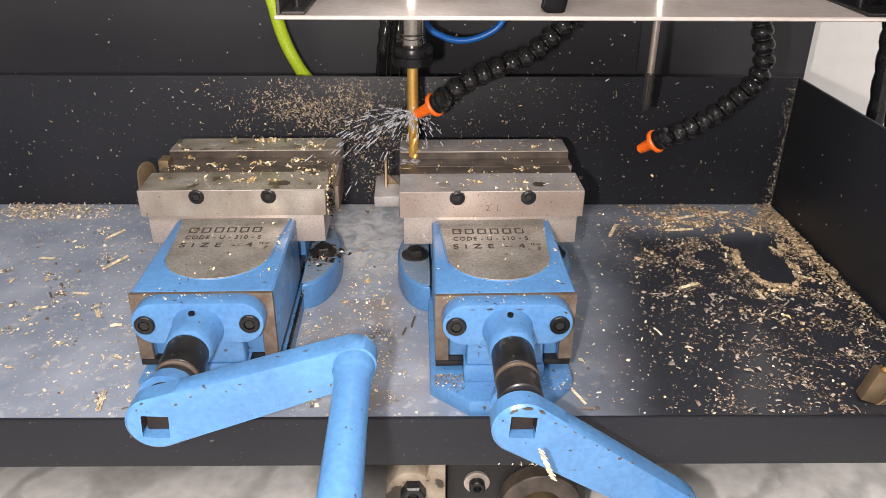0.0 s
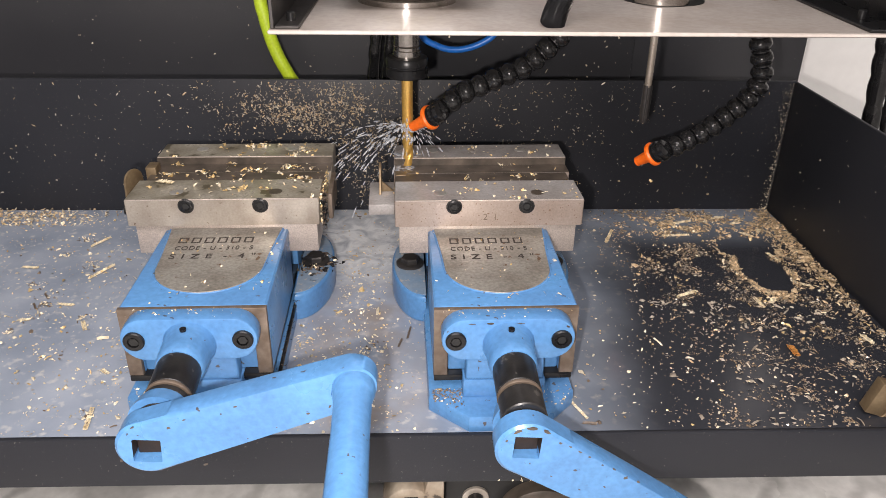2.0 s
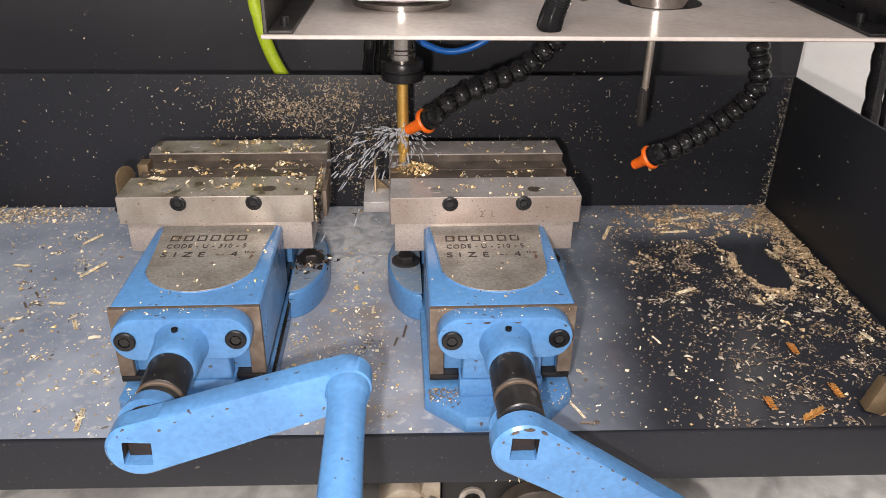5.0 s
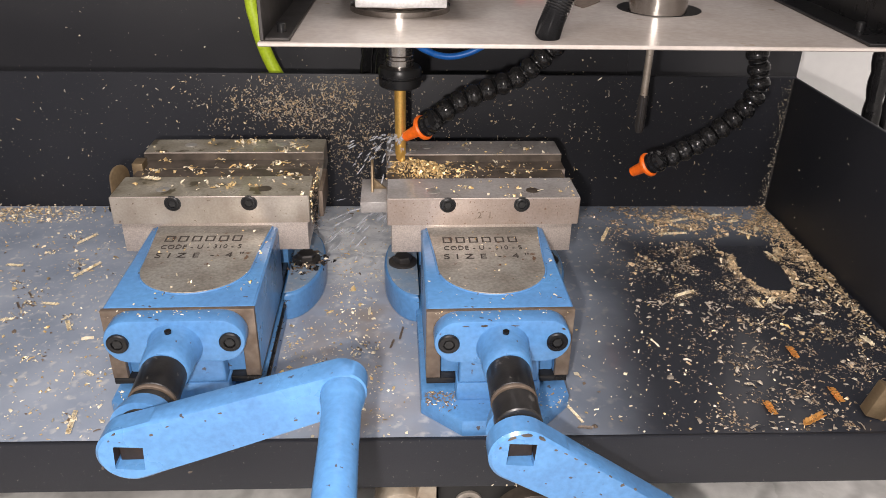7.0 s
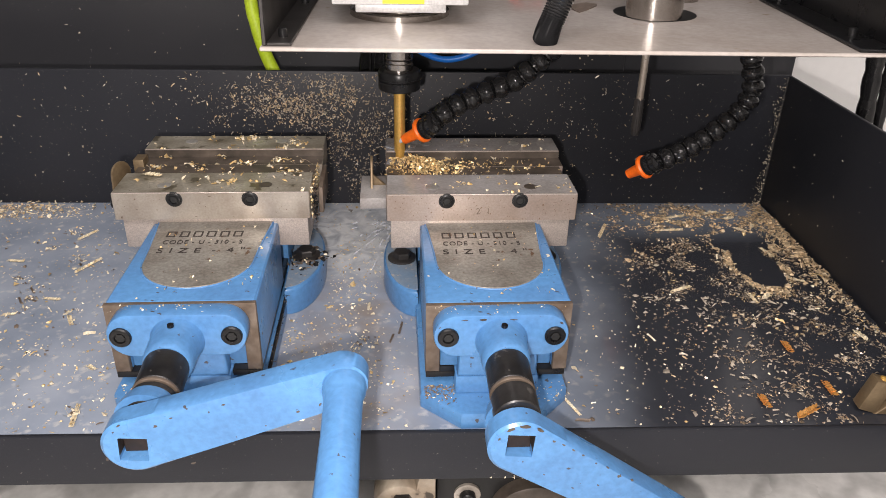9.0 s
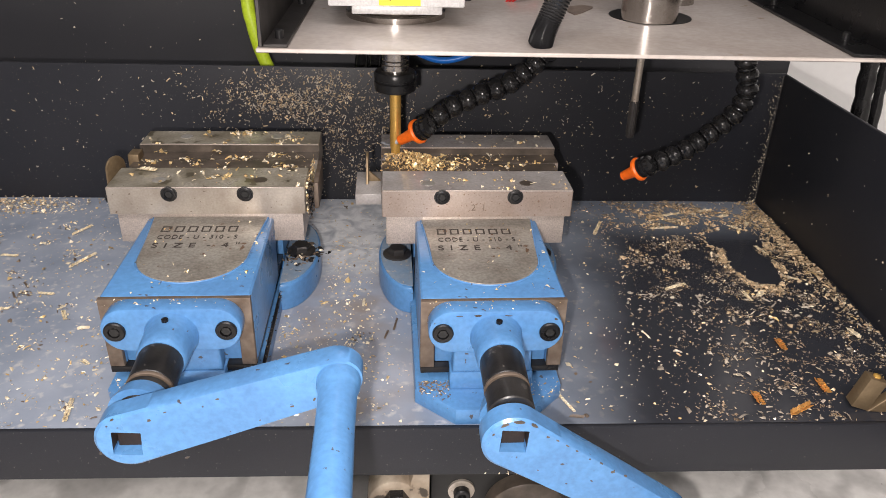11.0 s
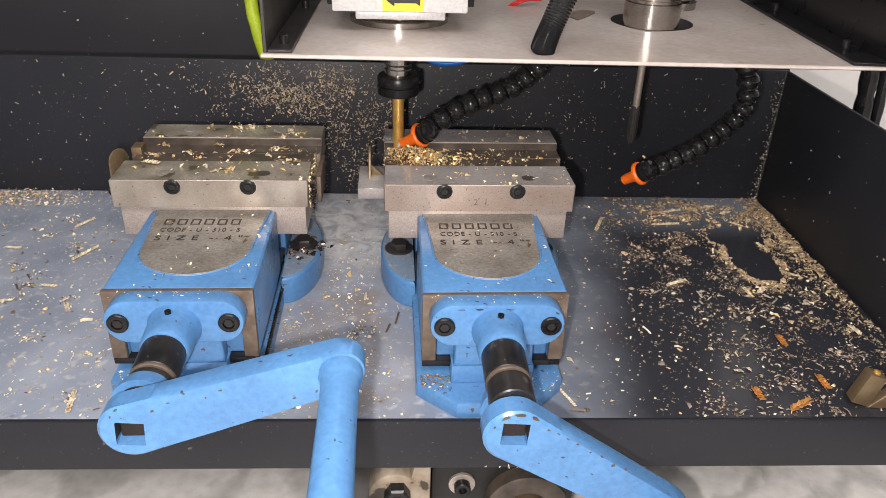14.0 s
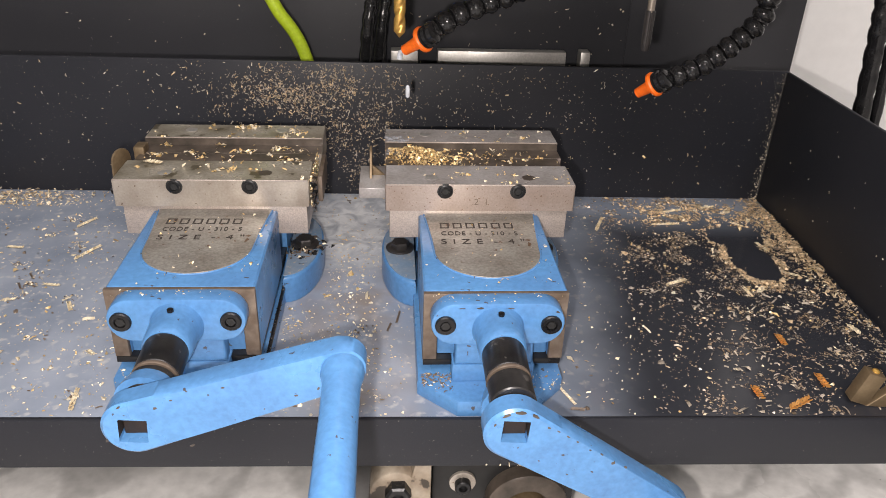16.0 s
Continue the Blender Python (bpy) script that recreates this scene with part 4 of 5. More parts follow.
def hose(points, tip_a, tip_b, count):
    """A hose of ball segments from the plate to its orange nozzle."""
    fine = spline(points, 20)
    length = [0.0]
    for p, q in zip(fine, fine[1:]):
        length.append(length[-1] + (q - p).length)

    def at(s):
        for i in range(len(fine) - 1):
            if length[i + 1] >= s:
                return fine[i].lerp(fine[i + 1], (s - length[i]) / max(1e-9, length[i + 1] - length[i]))
        return fine[-1]
    core = part("coolant_hose", tube(fine, 0.0036, 12), RUBBER, HEAD, "black jointed coolant hose")
    step = length[-1] / count
    for k in range(count):
        p, q = at(k * step), at((k + 1) * step)
        g = (q - p).length
        prof = [(0.0038, 0.0), (0.0050, g * 0.05), (0.0060, g * 0.18), (0.0066, g * 0.36), (0.0066, g * 0.52), (0.0058, g * 0.70), (0.0048, g * 0.80), (0.0047, g * 0.84), (0.0053, g * 0.87), (0.0053, g * 0.96), (0.0042, g * 1.0)]
        part("segment", lathe(prof, 20, along(p, q)), RUBBER, core)
    a, b = Vector(tip_a), Vector(tip_b)
    g = (b - a).length
    part("nozzle", lathe([(0.0052, -0.0016), (0.0068, -0.0014), (0.0074, -0.0004), (0.0072, 0.0010), (0.0062, 0.0016), (0.0044, 0.0018), (0.0036, g * 0.35), (0.0029, g), (0.0018, g), (0.0016, g * 0.8)], 28, along(a, b)), ORANGE, core,
         "bright orange plastic nozzle")
    part("end_socket", lathe([(0.0040, -0.0095), (0.0054, -0.0088), (0.0056, -0.0066), (0.0050, -0.0063), (0.0050, -0.0056), (0.0062, -0.0052), (0.0062, -0.0034), (0.0054, -0.0031), (0.0054, -0.0026),
                              (0.0063, -0.0023), (0.0062, -0.0014), (0.0040, -0.0012)], 24, along(a, b)), RUBBER, core)


hose([(0.0600, 0.0770, 0.1420), (0.0505, 0.0750, 0.1290), (0.0305, 0.0735, 0.1100), (0.0212, 0.0715, 0.1046), (0.0112, 0.0690, 0.1022), (0.0018, 0.0665, 0.0984), (-0.0078, 0.0635, 0.0958), (-0.0168, 0.0600, 0.0913), (-0.0235, 0.0570, 0.0867), (-0.0291, 0.0550, 0.0832)],
     (-0.0301, 0.0545, 0.0823), (-0.0402, 0.0615, 0.0744), 12)
hose([(0.1570, 0.0660, 0.1425), (0.1623, 0.0650, 0.1195), (0.1648, 0.0645, 0.1122), (0.1657, 0.0640, 0.1040), (0.1644, 0.0635, 0.0965), (0.1587, 0.0630, 0.0895), (0.1518, 0.0625, 0.0827), (0.1440, 0.0620, 0.0767), (0.1362, 0.0615, 0.0702), (0.1268, 0.0600, 0.0662), (0.1179, 0.0580, 0.0625), (0.1105, 0.0560, 0.0607), (0.1055, 0.0550, 0.0592)],
     (0.1040, 0.0545, 0.0590), (0.0970, 0.0610, 0.0517), 14)


# ---- loose hoses and cables behind ----
def loose(name, pts, r, mat, label, category, ribs=False):
    f = spline(pts, 24)
    return solid(name, tube(f, (lambda i: r if i % 3 else r * 0.84) if ribs else r, 14), mat, label, category)


SUPPLY = loose("coolant_supply_hose", [(-0.150, 0.21, 0.30), (-0.1475, 0.205, 0.16), (-0.1440, 0.2, 0.1315), (-0.1385, 0.2, 0.1090), (-0.1298, 0.2, 0.0895), (-0.110, 0.205, 0.05), (-0.09, 0.21, -0.06), (-0.08, 0.21, -0.13)],
      0.0047, HOSE_G, "smooth lime green hose hanging behind the tray", "hose")
loose("cable_conduit", [(-0.052, 0.215, 0.32), (-0.056, 0.21, 0.17), (-0.066, 0.2, 0.10), (-0.08, 0.21, -0.1)], 0.0050, RUBBER, "black ribbed conduit hanging behind the tray", "conduit", True)
loose("cable_conduit", [(-0.040, 0.222, 0.32), (-0.046, 0.22, 0.17), (-0.056, 0.212, 0.10), (-0.07, 0.22, -0.1)], 0.0050, RUBBER, "black ribbed conduit hanging behind the tray", "conduit", True)
loose("cable_conduit", [(0.288, 0.16, 0.36), (0.292, 0.16, 0.2), (0.300, 0.16, 0.10), (0.318, 0.16, -0.1)], 0.0066, RUBBER, "black ribbed cable conduit beside the tray", "conduit", True)
loose("cable_conduit", [(0.303, 0.165, 0.36), (0.307, 0.165, 0.2), (0.315, 0.165, 0.10), (0.333, 0.165, -0.1)], 0.0042, RUBBER, "black ribbed cable conduit beside the tray", "conduit", True)

def build_block():
    bb = empty("brass_fitting", pose(0.1815, -0.088, 0.0007, 0, 0, -6), "oily brass lock body part leaning on the tray lip", "brass fitting")
    part("bar", box(-0.0045, 0.0045, -0.0035, 0.0035, 0, 0.0175, 0.0006, 2, None, pose(-0.0035, -0.003, 0.0012, 0, 16, 0)), BRASS, bb)
    part("pin", lathe([(0.0018, 0), (0.0018, 0.0008), (0.001, 0.0014)], 16, pose(-0.0035, -0.003, 0.0012, 0, 16, 0) @ pose(0, 0, 0.0175)), GOLD, bb)
    part("wedge", prism([(0.000, 0), (0.020, 0), (0.020, 0.009), (0.0115, 0.013)], 0.002, 0.007, ALONG_Y, 0.0006), BRASS, bb)


build_block()


# ---- swarf ----
RNG = random.Random(7)


def flakes(name, spots, mat, label, category="swarf", kind="stuff", torn=0.78):
    """Thin curled chips; a spot is place, size, spread of tilt, and the matrix of its surface."""
    verts, faces = [], []
    for p, size, tilt, base in spots:
        a, b, c = RNG.uniform(0, 6.28), RNG.gauss(0, tilt), RNG.gauss(0, tilt)
        m = Matrix.Translation(p) @ base @ Euler((b, c, a)).to_matrix().to_4x4()
        n0 = len(verts)
        if RNG.random() < torn:
            # a torn flake: an uneven fan round a raised middle
            n = RNG.randint(4, 6)
            stretch = RNG.uniform(0.45, 1.0)
            verts.append(m @ Vector((0, 0, size * RNG.uniform(0.15, 0.6))))
            for k in range(n):
                w = 6.283 * (k + RNG.uniform(-0.3, 0.3)) / n
                r = size * RNG.uniform(0.3, 0.75)
                verts.append(m @ Vector((r * math.cos(w), r * math.sin(w) * stretch, size * RNG.uniform(0, 0.22))))
            for k in range(n):
                faces.append((n0, n0 + 1 + k, n0 + 1 + (k + 1) % n))
            continue
        length, wide, curl = size * RNG.uniform(0.7, 2.0), size * RNG.uniform(0.18, 0.5), RNG.uniform(0.05, 0.6)
        for k in range(4):
            t = k / 3 - 0.5
            w = wide * (1 - 0.5 * abs(t) * RNG.uniform(0.6, 1.6))
            z = curl * length * (0.25 - t * t) + size * 0.05
            verts.append(m @ Vector((t * length, -w / 2, z)))
            verts.append(m @ Vector((t * length, w / 2, z + RNG.uniform(0, 0.25) * size)))
        for k in range(3):
            q = n0 + 2 * k
            faces.append((q, q + 2, q + 3, q + 1))
    me = bpy.data.meshes.new(name)
    me.from_pydata([tuple(v) for v in verts], [], faces)
    me.materials.append(mat)
    return tagged(new(name, me), label, category, "", kind)


FLAT = Matrix.Identity(4)
UPRIGHT = pose(0, 0, 0, 90)


def blob(x, y, cx, cy, sx, sy):
    return math.exp(-((x - cx) / sx) ** 2 - ((y - cy) / sy) ** 2)


def hole(x, y):
    """Below 1 inside the clear pool, which is bent like a kidney."""
    one = math.hypot((x - 0.1865) / 0.0195, (y - 0.0870) / 0.0165)
    two = math.hypot((x - 0.1855) / 0.0150, (y - 0.0540) / 0.0280)
    return min(one, two) + 0.14 * noise.noise((x * 110, y * 110, 0.3))


def clump(x, y):
    return max(0.03, 0.42 + 1.7 * noise.noise((x * 75, y * 75, 1.7)) + 1.1 * noise.noise((x * 230, y * 230, 4.1)))


def floor_density(x, y):
    d = 0.035 + 0.10 * blob(x, y, -0.22, 0.06, 0.06, 0.06) + 0.10 * blob(x, y, -0.20, -0.05, 0.06, 0.05) + 0.9 * blob(x, y, -0.31, 0.138, 0.035, 0.013)
    d += 0.34 * blob(x, y, -0.075, 0.02, 0.02, 0.06) + 0.20 * blob(x, y, -0.065, -0.07, 0.03, 0.04)
    d += 0.85 * blob(x, y, -0.1040, -0.0240, 0.007, 0.016)
    if x > 0.08:
        ring = hole(x, y)
        if ring < 1:
            return 0.012
        right = 0.10 + 0.75 * blob(x, y, 0.16, 0.122, 0.06, 0.022) + 0.55 * blob(x, y, 0.145, 0.075, 0.028, 0.035) + 0.40 * blob(x, y, 0.20, 0.005, 0.04, 0.030)
        right += 1.0 * math.exp(-((x - 0.2245) / 0.011) ** 2) * (1 if y > -0.02 else 0.35)
        right *= min(1.0, max(0.1, (x - 0.085) / 0.03))
        d += right * clump(x, y) + 1.3 * math.exp(-((ring - 1.10) / 0.16) ** 2) * (0.5 + clump(x, y)) * (0.25 if y > 0.085 else 1.0)
    return d


def on_vise(x, y):
    for dx in (0.0, -0.1422):
        if abs(x - dx) < 0.036 and -0.1 < y < 0.1 or abs(x - dx) < 0.055 and 0.0 < y < 0.1:
            return True
    return False


def scatter_floor():
    big, pale, brown = [], [], []
    while len(big) + len(pale) + len(brown) < 5600:
        x, y = RNG.uniform(-0.42, 0.226), RNG.uniform(-0.097, 0.152)
        d = floor_density(x, y)
        if RNG.random() > d or on_vise(x, y):
            continue
        p = TURN @ Vector((x, y, 0.0009))
        s = min(0.0042, 0.00095 * math.exp(RNG.gauss(0, 0.55)))
        (pale if RNG.random() < (0.6 if x < 0.09 else 0.25) else brown if x > 0.09 and RNG.random() < 0.75 else big).append((p, s, 0.3, FLAT))
    flakes("brass_swarf", big, CHIP, "loose brass-coloured swarf strewn over the tray floor")
    flakes("tarnished_swarf", brown, DULLCHIP, "tarnished brown-gold swarf strewn over the tray floor", torn=0.5)
    flakes("pale_swarf", pale, PALECHIP, "pale dull swarf floating on the tray floor")
    wet = []
    while len(wet) < 9000:
        x, y = RNG.uniform(0.075, 0.226), RNG.uniform(-0.097, 0.152)
        if hole(x, y) > 1 and RNG.random() < (0.14 + 0.9 * floor_density(x, y)) * clump(x, y) * min(1, max(0.05, (x - 0.078) / 0.035)) and not on_vise(x, y):
            wet.append((TURN @ Vector((x, y, 0.0008)), RNG.choice((0.0005, 0.0007, 0.0009, 0.0012, 0.0018)), 0.10, FLAT))
    flakes("wet_swarf", wet, WETCHIP, "wet grey-brown swarf matted on the tray floor")
    heap = []
    while len(heap) < 3000:
        x, y = RNG.uniform(0.10, 0.2265), RNG.uniform(-0.02, 0.152)
        ring = hole(x, y)
        d = 1.0 * math.exp(-((ring - 1.13) / 0.13) ** 2) * (0.2 + 0.8 * min(1, clump(x, y))) * (0.15 if y > 0.085 else 1.0) + 0.55 * blob(x, y, 0.225, 0.10, 0.012, 0.07) + 0.5 * blob(x, y, 0.17, 0.125, 0.05, 0.016) * clump(x, y)
        if ring > 1 and RNG.random() < d:
            heap.append((TURN @ Vector((x, y, 0.0009 + 0.0016 * RNG.random() * d)), RNG.choice((0.0008, 0.0012, 0.0018, 0.0028)), 0.35, FLAT))
    flakes("matted_swarf", heap, DULLCHIP, "dull golden swarf matted round the clear pool", torn=0.45)
    bits = []
    while len(bits) < 300:
        x, y = RNG.uniform(0.09, 0.224), RNG.uniform(-0.096, 0.02)
        if RNG.random() < clump(x * 0.6, y * 0.6):
            bits.append((TURN @ Vector((x, y, 0.0010)), RNG.choice((0.0012, 0.0018, 0.0024, 0.0032)), 0.15, FLAT))
    flakes("large_pale_swarf", bits, GREYCHIP, "larger grey-tan flakes of swarf on the tray floor", torn=0.45)
    foam = []
    while len(foam) < 900:
        x, y = RNG.uniform(-0.40, 0.085), RNG.uniform(-0.097, 0.15)
        if not on_vise(x, y) and RNG.random() < clump(x * 0.4, y * 0.4):
            foam.append((TURN @ Vector((x, y, 0.0007)), RNG.choice((0.0005, 0.0008, 0.0013)), 0.06, FLAT))
    flakes("floating_scum", foam, GREYCHIP, "fine pale scum floating on the milky coolant")
    corner = [(TURN @ Vector((-0.3225 + RNG.gauss(0, 0.024), min(0.151, 0.139 + RNG.gauss(0, 0.007)), 0.0009 + RNG.random() * 0.002)), RNG.choice((0.0008, 0.0013, 0.0019, 0.0027)), 0.4, FLAT) for k in range(420)]
    flakes("corner_swarf", corner[::2], DULLCHIP, "golden swarf drifted together against the tray wall")
    flakes("corner_swarf", corner[1::2], PALECHIP, "pale swarf drifted together against the tray wall")
    nests = [(-0.2600, 0.0270, 0.0045), (-0.2640, 0.1010, 0.004), (-0.2480, 0.0640, 0.0035), (-0.2300, 0.0020, 0.003), (-0.1950, -0.0850, 0.0025)]
    nests += [(RNG.uniform(-0.31, -0.205), RNG.uniform(-0.08, 0.12), RNG.uniform(0.0015, 0.0035)) for k in range(12)] + [(RNG.uniform(-0.098, -0.058), RNG.uniform(-0.09, 0.0), RNG.uniform(0.0015, 0.004)) for k in range(9)]
    tangle = [(TURN @ Vector((x + RNG.gauss(0, r), y + RNG.gauss(0, r), 0.0009 + RNG.random() * 0.0012)), RNG.choice((0.0007, 0.0011, 0.0016, 0.0022)), 0.5, FLAT) for x, y, r in nests for k in range(22)]
    flakes("tangled_swarf", [t for k, t in enumerate(tangle) if k % 3], PALECHIP, "small nests of pale swarf in the milky coolant")
    flakes("tangled_swarf", tangle[::3], RAW, "dark bits in the nests of swarf")
    dark = []
    for k in range(60):
        x, y = RNG.uniform(-0.36, 0.06), RNG.uniform(-0.095, 0.14)
        if not on_vise(x, y):
            dark.append((TURN @ Vector((x, y, 0.0009)), RNG.uniform(0.0012, 0.003), 0.2, FLAT))
    flakes("dark_swarf", dark, RAW, "dark bits of dirt in the milky coolant")


def scatter_wall():
    spots, pale = [], []
    while len(spots) < 4600:
        x, z = RNG.uniform(-0.40, 0.226), RNG.uniform(0.003, 0.098)
        d = 0.007 + (0.36 * blob(x, z, -0.078, 0.045, 0.024, 0.06) + 0.85 * blob(x, z, -0.112, 0.078, 0.050, 0.022) + 0.07 * blob(x, z, 0.0, 0.07, 0.10, 0.04)) * min(1.3, 0.25 + 1.1 * clump(x * 0.8, z * 0.8))
        if RNG.random() < d:
            spots.append((TURN @ Vector((x, 0.1533, z)), RNG.choice((0.0004, 0.0006, 0.0008, 0.0010, 0.0013, 0.0018)), 0.4, UPRIGHT))
    flakes("wall_swarf", spots[::2], GREYCHIP, "small pale swarf stuck to the black tray wall", torn=0.4)
    flakes("wall_swarf", spots[1::2], DULLCHIP, "small brass swarf stuck to the black tray wall", torn=0.4)
    more = [(TURN @ Vector((0.2283, RNG.uniform(-0.08, 0.15), RNG.uniform(0.002, 0.095))), RNG.choice((0.0006, 0.0009, 0.0014)), 0.25, pose(0, 0, 0, 0, -90)) for k in range(45)]
    more += [(TURN @ Vector((RNG.uniform(-0.05, 0.13), 0.2357, RNG.uniform(0.05, 0.16))), RNG.choice((0.001, 0.0015, 0.002)), 0.25, UPRIGHT) for k in range(80)]
    for k in range(260):
        z = 0.097 * RNG.random() ** 1.6 + 0.001
        more.append((TURN @ Vector((0.2275 - abs(RNG.gauss(0, 0.003)), 0.1528 - RNG.random() * 0.0015, z)), RNG.choice((0.0004, 0.0007, 0.0011)), 0.6, UPRIGHT))
    more += [(TURN @ Vector((RNG.uniform(-0.45, -0.06), 0.2497, RNG.uniform(0.06, 0.2))), RNG.choice((0.0007, 0.001, 0.0015)), 0.25, UPRIGHT) for k in range(70)]
    chipped = [(TURN @ Vector((RNG.uniform(-0.005, 0.05), -0.1014, -0.0262 + RNG.random() * 0.0008)), RNG.uniform(0.0006, 0.0016), 0.15, UPRIGHT) for k in range(22)]
    flakes("lip_swarf", chipped, PALECHIP, "pale swarf clinging to the lower edge of the tray lip", torn=0.3)
    flakes("panel_swarf", more, PALECHIP, "few specks of swarf on the dark panels")


def scatter_vises():
    for dx, dy, n, left in ((-0.1422, 0.0048, 460, True), (0.0, 0.0, 150, False)):
        spots = []
        nests = [(RNG.gauss(0.022, 0.024) if RNG.random() < 0.6 else RNG.uniform(-0.047, 0.047), RNG.uniform(0.002, 0.085)) for k in range(30)]
        for k in range(n):
            if RNG.random() < (0.72 if left else 0.4):
                nest = RNG.choice(nests)
                x, y = nest[0] + RNG.gauss(0, 0.0022), min(0.086, max(0.001, nest[1] + RNG.gauss(0, 0.0016)))
            else:
                x, y = RNG.gauss(0.02, 0.026), RNG.uniform(0.001, 0.086)
            if abs(x) > 0.0495:
                continue
            z = 0.0707 if 0.028 < y < 0.064 else 0.0752
            spots.append((Vector((x + dx, y + dy, z)), RNG.choice((0.0008, 0.0012, 0.0017, 0.0026)) * (1.2 if left else 0.85), 0.45, FLAT))
        for k in range(46):
            x, y = RNG.uniform(-0.032, 0.032), RNG.uniform(-0.075, 0.0)
            spots.append((Vector((x + dx, y + dy, 0.0563)), RNG.choice((0.0008, 0.0012, 0.0018)), 0.4, FLAT))
        for k in range(60):
            s = RNG.choice((-1, 1))
            spots.append((Vector((s * RNG.uniform(0.019, 0.0335) + dx, RNG.uniform(-0.090, -0.076) + dy, 0.0098)), RNG.choice((0.0006, 0.001, 0.0016)), 0.4, FLAT))
        for k in range(40):
            spots.append((Vector((RNG.uniform(-0.0295, 0.0295) + dx, RNG.uniform(-0.0868, -0.0795) + dy, 0.0564)), RNG.choice((0.0004, 0.0007, 0.0012)), 0.3, FLAT))
        for k in range(30 if left else 0):
            spots.append((Vector((0.0425 + RNG.gauss(0, 0.004) + dx, 0.034 + RNG.gauss(0, 0.006) + dy, 0.0185)), RNG.uniform(0.0015, 0.003), 0.5, FLAT))
        for k in range(190 if left else 0):
            spots.append((Vector((0.0516 + dx, RNG.uniform(0.0, 0.05) + dy, RNG.uniform(0.060, 0.0755))), RNG.uniform(0.0008, 0.002), 0.4, pose(0, 0, 0, 0, 90)))
        if not left:
            grime = [(Vector((RNG.uniform(-0.0335, -0.019), -0.0765 - abs(RNG.gauss(0, 0.006)), 0.0097)), RNG.choice((0.0005, 0.0009, 0.0014)), 0.2, FLAT) for k in range(150)]
            flakes("oily_grime", grime, RAW, "brown oily grime in the corner of the vise base", "grime")
        if left:
            mud = [(Vector((0.0415 + RNG.gauss(0, 0.006) + dx, 0.034 + RNG.gauss(0, 0.007) + dy, 0.0178)), RNG.uniform(0.0015, 0.0045), 0.35, FLAT) for k in range(150)]
            mud += [(Vector((0.0515 + RNG.random() * 0.002 + dx, RNG.uniform(0.0, 0.016) + dy, RNG.uniform(0.056, 0.0735))), RNG.uniform(0.001, 0.0028), 0.5, pose(0, 0, 0, 0, 90)) for k in range(160)]
            mud += [(Vector((0.0336 + RNG.random() * 0.003 + dx, RNG.uniform(-0.078, 0.0) + dy, 0.0099 + RNG.random() * 0.008)), RNG.uniform(0.0005, 0.0012), 0.5, FLAT) for k in range(90)]
            flakes("oily_sludge", mud[::2], BLACKOX, "black oily sludge round the clamping bolt", "sludge")
            flakes("oily_sludge", mud[1::2], RAW, "brown oily sludge round the clamping bolt", "sludge")
        for x, y in (() if left else ((-0.010, 0.040), (0.000, 0.036), (-0.0085, 0.012), (0.022, 0.043), (0.030, 0.045), (-0.002, 0.080), (0.018, 0.012), (0.034, 0.070))):
            for k in range(5):
                at = Vector((x + RNG.gauss(0, 0.0013), y + RNG.gauss(0, 0.0010), (0.0707 if 0.028 < y < 0.064 else 0.0752) + RNG.random() * 0.001))
                spots.append((at, RNG.uniform(0.0014, 0.0026), 0.7, FLAT))
        flakes("vise_swarf", spots[::2], CHIP, "brass swarf lying on the vise", "swarf")
        flakes("vise_swarf", spots[1::2], PALECHIP, "pale swarf lying on the vise", "swarf")


def coil(place, turn, n, size, mat, label, broad=1.0):
    """A tight spiral chip: two rows of small rounded lobes that overlap like an ear of wheat."""
    b = bmesh.new()
    pitch = size * 0.62
    for k in range(n):
        for s in (-1, 1):
            grow = RNG.uniform(0.85, 1.12) * (0.8 if k in (0, n - 1) else 1.0)
            ring = [(size * 0.62 * grow * math.cos(a), size * 0.27 * grow * math.sin(a)) for a in (6.283 * q / 9 for q in range(9))]
            m = pose((k - n / 2 + 0.25 * s) * pitch, s * size * 0.34 * broad, size * (0.30 + 0.10 * s * (k % 2)), s * RNG.uniform(8, 22), -RNG.uniform(18, 34), s * (48 + RNG.uniform(-8, 8)))
            prism(ring, 0.0, size * 0.14, m, 0, 1, b)
    ob = solid("coiled_chip", b, mat, label, "metal chip", "", "coiled chips")
    ob.matrix_world = Matrix.Translation(place) @ pose(0, 0, 0, 0, 0, turn)
    return ob


def laid(p, q, size, mat, label, broad=1.0):
    """A coiled chip lying from p to q on the tray floor."""
    way = (q[0] - p[0], q[1] - p[1])
    return coil(((p[0] + q[0]) / 2, (p[1] + q[1]) / 2, 0.0008), math.degrees(math.atan2(way[1], way[0])), max(4, round(math.hypot(*way) / (size * 0.62))), size, mat, label, broad)


scatter_floor()
scatter_wall()
scatter_vises()
GOLDCHIP = [laid(p, q, 0.0024, COPPER, "copper-coloured coiled drill chip on the tray", 1.15) for p, q in
            (((0.1639, -0.0350), (0.1637, -0.0450)), ((0.1314, -0.0790), (0.1315, -0.0895)), ((0.1436, -0.0955), (0.1562, -0.0890)), ((0.1687, -0.0698), (0.1684, -0.0819)))]
